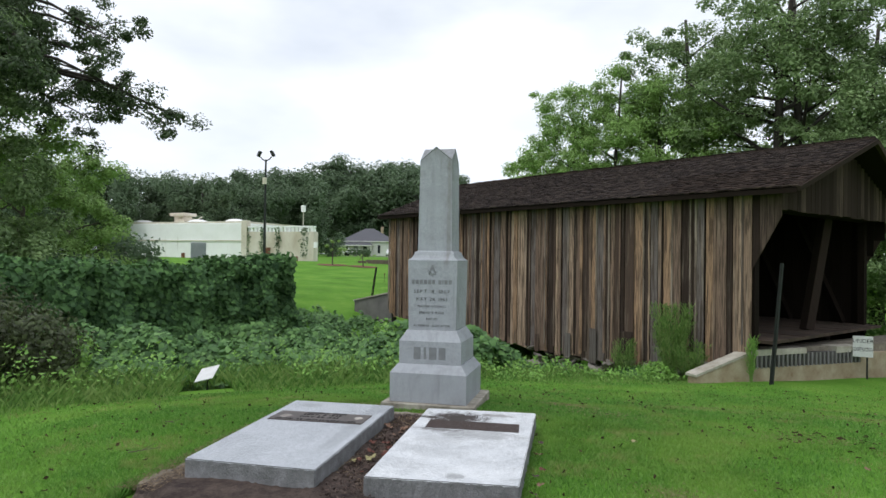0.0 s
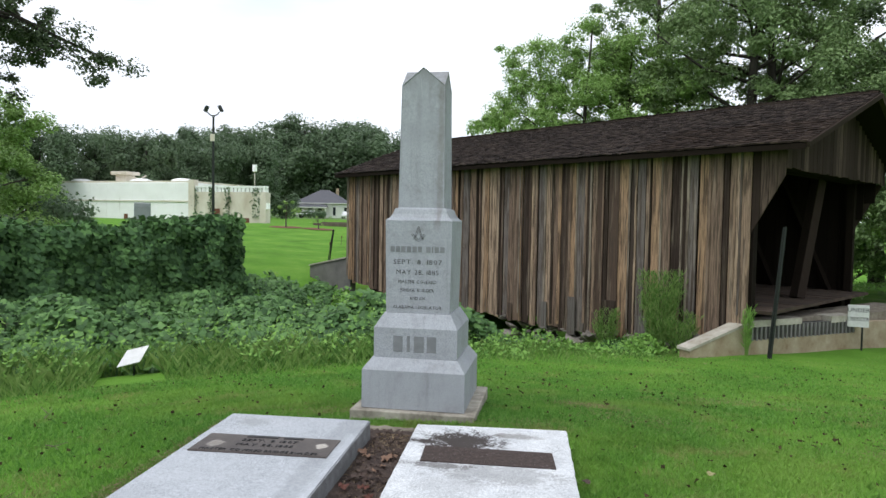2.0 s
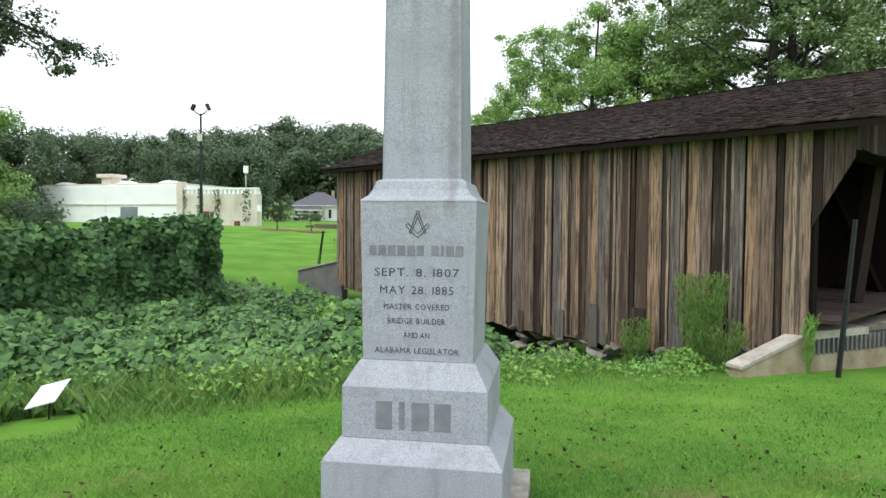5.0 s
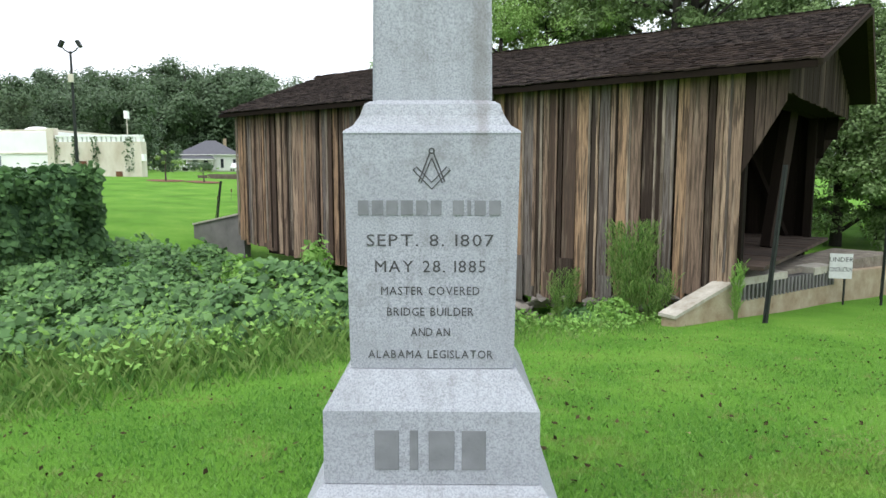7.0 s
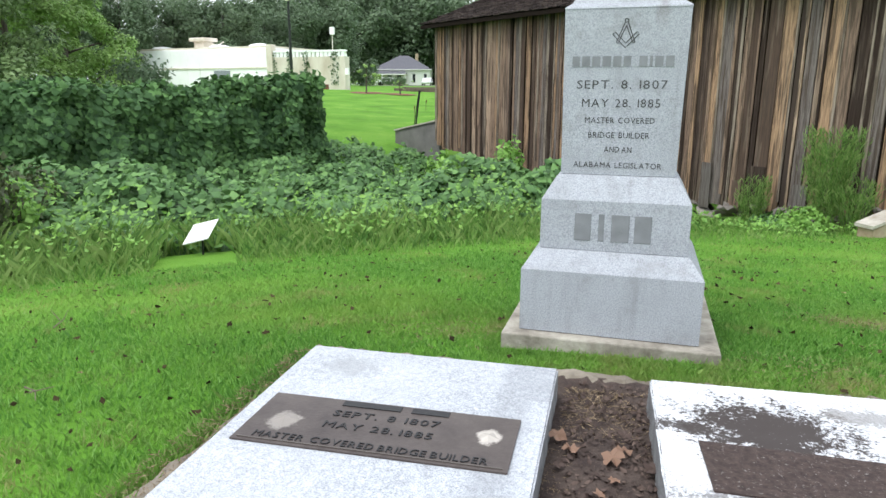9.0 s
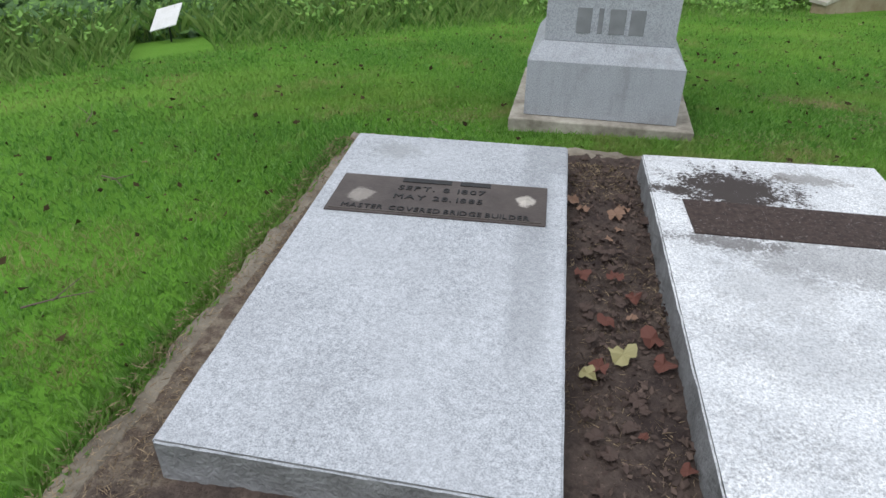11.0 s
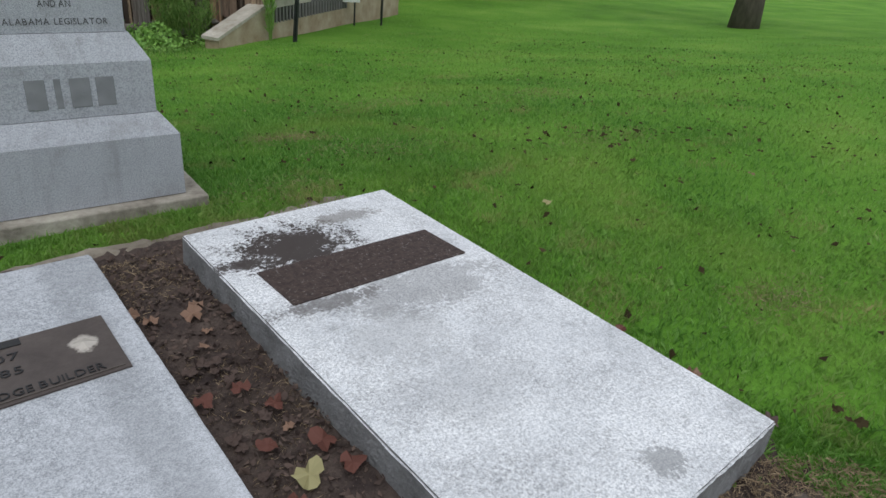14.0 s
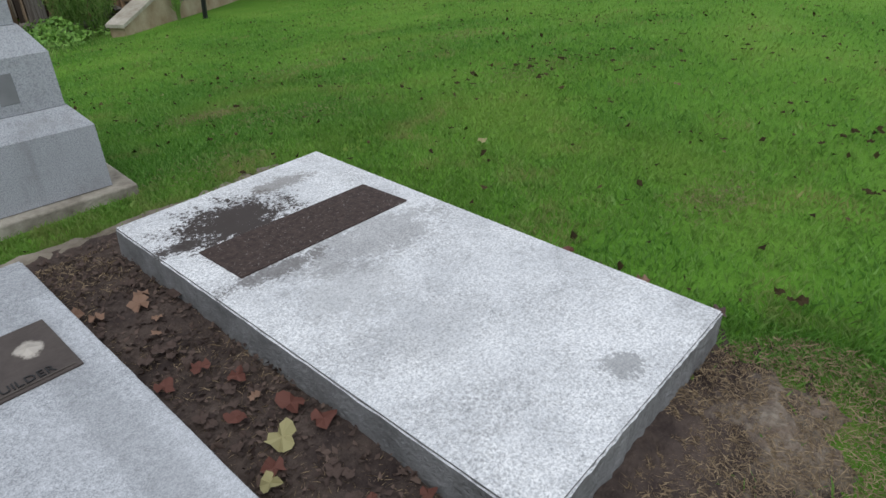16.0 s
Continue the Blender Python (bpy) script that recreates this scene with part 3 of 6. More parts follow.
def slab_mat(name, second):
    m = Mat(name, 0.6, 0, 0.35)
    v = m.coords()
    base = (0.42, 0.44, 0.47) if second else (0.37, 0.39, 0.42)
    sp = m.math("ADD", m.math("MULTIPLY", m.noise(v, 210, 4, 0.85), 0.65), m.math("MULTIPLY", m.noise(v, 62, 5, 0.8), 0.35))
    c = m.ramp(sp, (0.41, (0.20, 0.21, 0.222)), (0.5, base), (0.60, (0.57, 0.59, 0.62)))
    c = m.mix(m.math("MULTIPLY", m.mask(m.noise(v, 5, 6, 0.75), 0.46, 0.68), 0.35), c, (0.30, 0.31, 0.33))
    if second:
        pale = m.math("ADD", m.math("MULTIPLY", m.mask(m.noise(v, 2.3, 7, 0.72), 0.38, 0.60), 0.6), 0.4)
        c = m.mix(m.math("MULTIPLY", pale, m.math("ADD", m.math("MULTIPLY", m.mask(m.noise(v, 120, 5, 0.85), 0.42, 0.58), 0.85), 0.08)), c, (0.86, 0.87, 0.88))
        grime = m.math("MULTIPLY", m.mask(m.noise(v, 4.2, 7, 0.8), 0.45, 0.66), m.mask(m.noise(v, 85, 5, 0.85), 0.46, 0.58))
        c = m.mix(m.math("MULTIPLY", grime, 0.75), c, (0.17, 0.17, 0.175))
        for cx, cy, rx, ry, wob, tone, amt in ((0.52, -0.94, 0.25, 0.20, 0.7, (0.045, 0.036, 0.033), 1.0), (0.30, -0.985, 0.13, 0.05, 0.7, (0.045, 0.036, 0.033), 0.95), (0.45, -1.36, 0.2, 0.05, 0.8, (0.08, 0.07, 0.066), 0.7),
                                               (0.83, -0.77, 0.15, 0.06, 0.8, (0.2, 0.19, 0.18), 0.7), (0.78, -1.42, 0.36, 0.15, 0.8, (0.15, 0.145, 0.14), 0.42), (0.60, -1.95, 0.22, 0.20, 0.8, (0.20, 0.20, 0.20), 0.15),
                                               (0.55, -1.62, 0.2, 0.16, 0.7, (0.3, 0.3, 0.3), 0.3), (0.82, -2.44, 0.07, 0.06, 0.35, (0.22, 0.225, 0.23), 0.7)):
            b = m.blob(v, cx, cy, rx, ry, wob * 0.8, 11.0)
            b = m.math("ADD", b, m.math("MULTIPLY", m.math("SUBTRACT", m.noise(v, 75, 4, 0.75), 0.5), 2.6))
            c = m.mix(m.math("MULTIPLY", m.ramp(b, (0.72, (1, 1, 1)), (1.0, (0, 0, 0))), amt), c, tone)
    else:
        pale = m.mask(m.noise(v, 1.7, 5, 0.6), 0.4, 0.65)
        c = m.mix(m.math("MULTIPLY", pale, 0.25), c, (0.66, 0.68, 0.72))
        # a darker strip down one side, wider at the head
        wav = m.math("MULTIPLY", m.math("SUBTRACT", m.noise(v, 9, 4), 0.5), 0.035)
        xx = m.math("ADD", m.math("ADD", m.axis(v, 0), m.math("MULTIPLY", m.axis(v, 1), 0.05)), wav)
        xs = m.math("ADD", xx, 1.0)
        lf = m.mask(xs, 0.632, 0.662)
        rt = m.math("SUBTRACT", 1.0, m.mask(xs, 0.738, 0.785))
        up = m.math("GREATER_THAN", m.axis(v, 1), -0.95)
        rt = m.math("MAXIMUM", rt, up)
        en = m.mask(m.math("ADD", m.math("ADD", m.axis(v, 1), wav), 3.0), 0.72, 1.1)
        bd = m.math("MULTIPLY", m.math("MULTIPLY", lf, rt), en)
        c = m.mix(m.math("MULTIPLY", bd, 0.32), c, (0.17, 0.18, 0.19))
        st = m.blob(v, -0.88, -0.86, 0.12, 0.10, 0.8, 24.0)
        c = m.mix(m.math("MULTIPLY", m.ramp(st, (0.6, (1, 1, 1)), (1.0, (0, 0, 0))), 0.5), c, (0.26, 0.27, 0.27))
    m.color(c).bump(sp, 0.12, 0.001)
    m.rough(m.ramp(m.noise(v, 3, 4), (0.35, (0.66, 0.66, 0.66)), (0.7, (0.85, 0.85, 0.85))))
    return m.m


def build_slab(outline, second):
    name = "grave_ledger"
    g = thing(name, "pale lichen-stained granite grave slab with a dark plaque" if second else "grey granite grave slab with a brown bronze plaque", "grave slab", "grave slabs")
    bm = prism(outline, 0.03, 0.168)
    bmesh.ops.bevel(bm, geom=[e for e in bm.edges], offset=0.006, segments=2, affect="EDGES")
    bmesh.ops.subdivide_edges(bm, edges=[e for e in bm.edges if e.calc_length() > 0.5], cuts=44)
    chip = random.Random(31 if second else 30)
    for vt in bm.verts:
        if vt.co.z < 0.1675:
            k = (0.005 if second else 0.0015) if vt.co.z < 0.15 else (0.002 if second else 0.0008)
            vt.co += Vector((chip.uniform(-k, k), chip.uniform(-k, k), chip.uniform(-0.002, 0.001)))
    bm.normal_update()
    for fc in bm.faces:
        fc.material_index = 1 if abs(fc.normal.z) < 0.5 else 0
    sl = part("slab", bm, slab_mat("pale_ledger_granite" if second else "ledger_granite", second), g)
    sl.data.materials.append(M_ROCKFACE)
    return g


LEDGER1 = build_slab(SLAB1, False)
LEDGER2 = build_slab(SLAB2, True)


def build_plaques():
    p1 = ((-1.0, -1.45), (-0.185, -1.40), (-0.20, -1.10), (-1.015, -1.145))
    mat = Mat("aged_bronze", 0.5, 0.35, 0.35)
    v = mat.coords()
    c = mat.mix(mat.mask(mat.noise(v, 5, 6, 0.7), 0.35, 0.7), (0.060, 0.048, 0.045), (0.115, 0.095, 0.085))
    for cx, cy, r in ((-0.27, -1.23, 0.04), (-0.9, -1.31, 0.055)):
        b = mat.blob(v, cx, cy, r, r * 1.15, 0.35, 30.0)
        c = mat.mix(mat.math("MULTIPLY", mat.ramp(b, (0.7, (1, 1, 1)), (1.0, (0, 0, 0))), 0.9 if cx > -0.5 else 0.45), c, (0.5, 0.46, 0.41))
    mat.color(c).bump(mat.noise(v, 90, 3), 0.3, 0.003)
    plq = part("plaque", prism(p1, 0.160, 0.174), mat.m, LEDGER1, "brown bronze plaque with raised lettering")
    part("plaque_border", prism([(-0.985, -1.437), (-0.2, -1.389), (-0.2, -1.384), (-0.985, -1.432)], 0.170, 0.1765), M_BRONZE_HI, plq)
    ang = 3.3
    # raised bronze letters drawn black: their shadowed look is in the colour
    for txt, x, y, w, size in (("SEPT.  8  1807", -0.60, -1.232, 0.34, 0.05), ("MAY  28. 1885", -0.60, -1.305, 0.34, 0.05), ("MASTER  COVERED BRIDGE BUILDER", -0.595, -1.400, 0.70, 0.045)):
        words("raised_lettering", txt, size, w, pose(x, y, 0.1755, 0, 0, ang), M_BLACK, plq, 0.0015, 1.08)
    for a, b in ((-0.77, -0.575), (-0.54, -0.42)):
        ob = part("name_bar", box(a, b, -0.016, 0.016, 0, 0.004), M_BLACK, plq)
        ob.matrix_local = pose(0, -1.148 + 0.035, 0.173, 0, 0, ang)
    # medallion and rosette
    for cx, cy, r in ((-0.9, -1.30, 0.042), (-0.275, -1.235, 0.03)):
        bm = bmesh.new()
        ring = []
        for k in range(14):
            a = 2 * math.pi * k / 14
            q = r * (1 + 0.22 * math.cos(5 * a))
            ring.append(bm.verts.new((cx + q * math.cos(a), cy + q * math.sin(a), 0.174)))
        top = bm.verts.new((cx, cy, 0.184))
        for k in range(14):
            bm.faces.new((ring[k], ring[(k + 1) % 14], top))
        part("medallion", bm, mat.m, plq, "worn pale medallion")
    p2 = ((0.335, -1.325), (1.085, -1.29), (1.06, -1.045), (0.315, -1.07))
    m2 = Mat("lichened_bronze", 0.65, 0.2, 0.25)
    v = m2.coords()
    c = m2.mix(m2.mask(m2.noise(v, 40, 5, 0.75), 0.35, 0.68), (0.032, 0.022, 0.020), (0.085, 0.060, 0.052))
    c = m2.mix(m2.math("MULTIPLY", m2.mask(m2.noise(v, 95, 3, 0.7), 0.62, 0.72), 0.7), c, (0.42, 0.40, 0.38))
    m2.color(c).bump(m2.noise(v, 120, 3), 0.4, 0.003)
    plq2 = part("plaque", prism(p2, 0.160, 0.1735), m2.m, LEDGER2, "dark lichen-speckled bronze plaque")
    for x, y, w in ((0.70, -1.115, 0.34), (0.70, -1.165, 0.30), (0.70, -1.215, 0.30), (0.70, -1.265, 0.42)):
        ob = part("lettering_bar", box(-w / 2, w / 2, -0.007, 0.007, 0, 0.0016, 0.0006), m2.m, plq2)
        ob.matrix_local = pose(x, y, 0.1725, 0, 0, 2.4)


build_plaques()


def build_bed():
    """The bare ground that the ledgers lie on, with a worn concrete rim."""
    rim = thing("grave_kerb", "low worn concrete kerb around the two graves", "kerb", kind="structure")
    def strip(a, b, w, z):
        a, b = Vector(a), Vector(b)
        d = (b - a).normalized()
        s = Vector((-d.y, d.x)) * w / 2
        wear = random.Random(int(100 * abs(a.x + b.y)))
        rows = 26
        bm = bmesh.new()
        last = None
        for k in range(rows + 1):
            c = a.lerp(b, k / rows)
            e, g_, h = wear.uniform(0.55, 1.1), wear.uniform(0.7, 1.05), wear.uniform(-0.018, 0.004)
            pts = ((c - s * g_, -0.1), (c - s * g_, z + h - 0.008), (c - s * g_ * 0.7, z + h), (c + s * e * 0.7, z + h), (c + s * e, z + h - 0.012), (c + s * e, -0.1))
            ring = [bm.verts.new((p.x, p.y, q)) for p, q in pts]
            if last:
                for n in range(5):
                    bm.faces.new((last[n], last[n + 1], ring[n + 1], ring[n]))
            else:
                bm.faces.new(ring)
            last = ring
        bm.faces.new(last[::-1])
        bmesh.ops.recalc_face_normals(bm, faces=bm.faces)
        return bm
    for a, b, w, z in (((-1.205, -2.75), (-1.195, -0.47), 0.10, 0.040), ((-1.22, -0.47), (0.1, -0.42), 0.10, 0.055), ((0.1, -0.42), (1.1, -0.33), 0.10, 0.05)):
        part("kerb", strip(a, b, w, z), M_KERB, rim)
    rng = np.random.default_rng(4)
    n = 110
    xs, ys = np.linspace(-1.16, 1.42, n), np.linspace(-3.05, -0.44, n)
    X, Y = np.meshgrid(xs, ys, indexing="ij")
    Z = 0.048 + 0.012 * np.sin(9 * X + 2 * Y) * np.sin(7 * Y) + rng.normal(0, 0.004, X.shape)
    edge = np.minimum((1.42 - X) * 0.8, Y - ys[0])
    cut = np.where((X > 1.06) & (Y > -2.35), 1, 0)
    Z = Z - 0.09 * (1 - smooth_step(0.0, 0.22, edge + 0.05 * np.sin(11 * X + 5 * Y) + 0.05 * np.sin(27 * X - 19 * Y) * np.sin(23 * Y + 6 * X) + rng.normal(0, 0.02, X.shape))) - 0.1 * cut
    v = np.stack([X, Y, Z], -1).reshape(-1, 3)
    i, j = np.meshgrid(np.arange(n - 1), np.arange(n - 1), indexing="ij")
    a = (i * n + j).ravel()
    ob = tri_mesh("bare_soil", v, np.stack([a, a + n, a + n + 1, a + 1], 1), M_DIRT)
    tagged(ob, "damp brown soil and leaf litter between the grave slabs", "soil", kind="structure")


build_bed()

# ---- the covered bridge ----
BR = Matrix(((UU[0], NN[0], 0, SP[0]), (UU[1], NN[1], 0, SP[1]), (0, 0, 1, 0), (0, 0, 0, 1)))
LENGTH, WIDTH, EAVE, RIDGE = 15.3, 6.9, 3.13, 4.55


def siding_bottom(al):
    return float(np.interp(al, [1.0, 2.2, 5.0, 8.5, 12.4, 15.3], [-0.45, -1.0, -1.26, -1.1, -1.0, -0.66]))


def board_mesh(w, z0, z1, thick, rag=0.0):
    """A board: x along its width, y its thickness, z up, with softened long edges."""
    c = 0.006
    prof = [(0, thick), (0, c), (c, 0), (w - c, 0), (w, c), (w, thick)]
    me = bpy.data.meshes.new("plank")
    v = [(x, y, z0 + rag * (x / w)) for x, y in prof] + [(x, y, z1) for x, y in prof]
    f = [tuple(range(5, -1, -1)), tuple(range(6, 12))] + [(k, (k + 1) % 6, (k + 1) % 6 + 6, k + 6) for k in range(6)]
    me.from_pydata(v, [], f)
    return me


def build_bridge():
    rnd = random.Random(7)
    g = thing("covered_bridge", "weathered wooden covered bridge with vertical board siding and shingle roof", "covered bridge")
    g.matrix_world = BR
    wall = new("side_wall")
    wall.parent = g
    tagged(wall, "weathered brown and grey vertical board wall")

    def plank(al, w, z0, z1, y, thick, mat, parent, rag=0.0, slant=0.0):
        me = board_mesh(w, z0, z1, thick, rag)
        me.materials.append(mat)
        ob = new("plank", me)
        ob.parent = parent
        ob.matrix_local = pose(al, y, 0, 0, slant, 0)
        return ob
    # the near wall, board by board, over a near-black sheet that shades the gaps
    al = 1.06
    while al < LENGTH:
        w = rnd.choice((0.13, 0.16, 0.20, 0.24, 0.28, 0.31)) if al < 6.5 else rnd.choice((0.09, 0.11, 0.14, 0.17, 0.21, 0.26))
        w = min(w, LENGTH - al)
        if w < 0.04:
            break
        z0 = siding_bottom(al + w / 2) + rnd.uniform(-0.05, 0.05)
        y = rnd.choice((0.0, -0.01, 0.014, -0.03, 0.022))
        plank(al, w - rnd.choice((0.005, 0.012, 0.022, 0.036)), z0, EAVE - 0.02, y, 0.026, M_BOARD, wall, rnd.uniform(-0.03, 0.03), rnd.uniform(-0.12, 0.12))
        if rnd.random() < 0.5:
            bw = rnd.uniform(0.04, 0.09)
            plank(al + w - bw / 2, bw, z0 + rnd.uniform(0, 0.3), EAVE - 0.03, y - 0.028, 0.024, rnd.choice((M_BOARD, M_BOARD_DARK, M_BOARD_PALE)), wall)
        al += w
    # short boards nailed over the rotten feet of the siding
    for pa, pw, ph in ((2.55, 0.22, 0.75), (3.3, 0.27, 0.55), (4.15, 0.3, 0.9), (4.62, 0.2, 0.62), (5.3, 0.24, 0.95), (6.2, 0.18, 0.7), (7.4, 0.15, 0.5)):
        z0 = siding_bottom(pa) - 0.04
        plank(pa, pw, z0, z0 + ph, -0.062, 0.022, rnd.choice((M_BOARD, M_BOARD_GREY, M_BOARD_GREY)), wall, rnd.uniform(-0.03, 0.03))
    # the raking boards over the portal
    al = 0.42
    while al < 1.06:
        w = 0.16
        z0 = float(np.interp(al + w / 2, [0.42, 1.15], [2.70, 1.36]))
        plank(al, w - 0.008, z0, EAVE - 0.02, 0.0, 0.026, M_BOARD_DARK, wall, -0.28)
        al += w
    part("backing", box(1.1, LENGTH, 0.05, 0.09, -0.62, EAVE - 0.05), M_BOARD_SHADE, wall)
    # lower sheet added so daylight does not show through the siding
    part("backing", box(2.4, 14.0, 0.05, 0.09, -0.95, -0.622), M_BOARD_SHADE, wall)
    # the far wall, a sheet that shuts out light at the end, and the deck
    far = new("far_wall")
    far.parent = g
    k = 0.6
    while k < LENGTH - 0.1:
        # far boards are carried below the deck to block light under the bridge
        plank(k, 0.27, float(np.interp(k, [0.6, 1.1, 1.2], [2.2, 1.4, -2.2])), EAVE, WIDTH - 0.03, 0.026, M_BOARD_SHADE, far)
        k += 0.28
    part("backing", box(1.1, LENGTH, WIDTH + 0.0, WIDTH + 0.04, -0.6, EAVE), M_BOARD_SHADE, far)
    ew = new("end_light_stop")
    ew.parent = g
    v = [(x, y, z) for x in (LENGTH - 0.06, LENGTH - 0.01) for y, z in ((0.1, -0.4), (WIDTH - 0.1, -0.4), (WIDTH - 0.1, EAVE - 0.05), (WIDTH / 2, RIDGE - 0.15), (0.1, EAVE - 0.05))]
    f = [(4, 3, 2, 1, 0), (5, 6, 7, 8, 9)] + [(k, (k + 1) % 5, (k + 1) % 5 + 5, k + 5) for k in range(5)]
    link_mesh("backing", v, f, M_BOARD_SHADE, ew)
    deck = new("deck")
    deck.parent = g
    y = 0.12
    while y < WIDTH - 0.3:
        part("deck_plank", box(0.65, 15.2, y, y + 0.27, -0.27, -0.2 + rnd.uniform(-0.006, 0.006)), M_FLOORB, deck)
        y += 0.28
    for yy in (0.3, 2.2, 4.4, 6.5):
        part("girder", box(1.2, 15.2, yy, yy + 0.3, -0.75, -0.27), M_BOARD_SHADE, deck)
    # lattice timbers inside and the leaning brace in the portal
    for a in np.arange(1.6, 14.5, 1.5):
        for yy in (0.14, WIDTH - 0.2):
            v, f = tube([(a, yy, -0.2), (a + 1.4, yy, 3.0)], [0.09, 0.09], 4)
            link_mesh("truss_timber", v, f, M_BOARD_SHADE, g)
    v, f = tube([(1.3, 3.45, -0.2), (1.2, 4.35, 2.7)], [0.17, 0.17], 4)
    link_mesh("brace", v, f, M_BOARD_DARK, g, "leaning timber brace with portal shade in its colour")
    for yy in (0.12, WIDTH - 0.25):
        part("portal_post", box(1.02, 1.2, yy - 0.05, yy + 0.14, -0.45, 2.9), M_BOARD_SHADE, g)
    part("tie_beam", box(1.0, 1.2, 0.1, WIDTH - 0.1, 2.72, 2.95), M_BOARD_SHADE, g)
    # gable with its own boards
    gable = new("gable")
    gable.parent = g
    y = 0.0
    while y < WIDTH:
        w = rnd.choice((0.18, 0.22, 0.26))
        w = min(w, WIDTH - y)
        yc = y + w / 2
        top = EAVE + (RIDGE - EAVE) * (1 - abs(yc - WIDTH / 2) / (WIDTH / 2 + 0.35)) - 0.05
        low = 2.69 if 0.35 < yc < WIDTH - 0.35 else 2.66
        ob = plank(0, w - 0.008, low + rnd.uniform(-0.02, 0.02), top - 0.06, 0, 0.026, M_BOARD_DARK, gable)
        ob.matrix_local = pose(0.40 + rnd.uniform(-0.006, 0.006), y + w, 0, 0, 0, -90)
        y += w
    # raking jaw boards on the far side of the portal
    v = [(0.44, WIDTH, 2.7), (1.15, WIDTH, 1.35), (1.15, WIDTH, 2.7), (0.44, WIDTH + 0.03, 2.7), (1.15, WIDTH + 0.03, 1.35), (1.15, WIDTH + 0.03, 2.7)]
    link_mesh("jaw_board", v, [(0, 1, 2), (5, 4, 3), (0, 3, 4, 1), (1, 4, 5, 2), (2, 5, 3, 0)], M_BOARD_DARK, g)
    part("portal_soffit", box(0.45, 1.1, 0.05, WIDTH - 0.05, 2.74, 2.77), M_BOARD_SHADE, g)
    # roof
    roof = new("roof")
    roof.parent = g
    tagged(roof, "dark brown wood shingle roof")
    half = WIDTH / 2
    a0, a1 = -0.05, 15.66
    slope = math.atan2(RIDGE - EAVE, half + 0.35)
    run = math.hypot(RIDGE - EAVE, half + 0.35)
    for s in (-1, 1):
        ye = half + s * (half + 0.35)
        outl = [(a0, ye), (a1, ye), (a1, half), (a0 - 0.2, half)]
        zt = [EAVE - 0.02, EAVE - 0.02, RIDGE - 0.02, RIDGE - 0.02]
        bm = bmesh.new()
        part("roof_deck", prism(outl, [z - 0.06 for z in zt], zt, bm), M_BOARD_SHADE, roof)
    # barge boards, fascia and ridge
    for s in (-1, 1):
        v, f = tube([(a0 - 0.02, half + s * (half + 0.36), EAVE - 0.05), (a0 - 0.22, half, RIDGE - 0.05)], [0.075, 0.075], 4)
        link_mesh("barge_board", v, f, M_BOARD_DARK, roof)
    # near-black tone paints the eave's shadow line onto the fascia
    part("fascia", box(a0, a1, -0.37, -0.345, EAVE - 0.13, EAVE - 0.02), M_BOARD_SHADE, roof)
    part("ridge_cap", box(a0 - 0.2, a1, half - 0.1, half + 0.1, RIDGE + 0.0, RIDGE + 0.045, 0.012), M_SHINGLE, roof)
    return g, roof, slope, run


BRIDGE, ROOF, ROOF_SLOPE, ROOF_RUN = build_bridge()


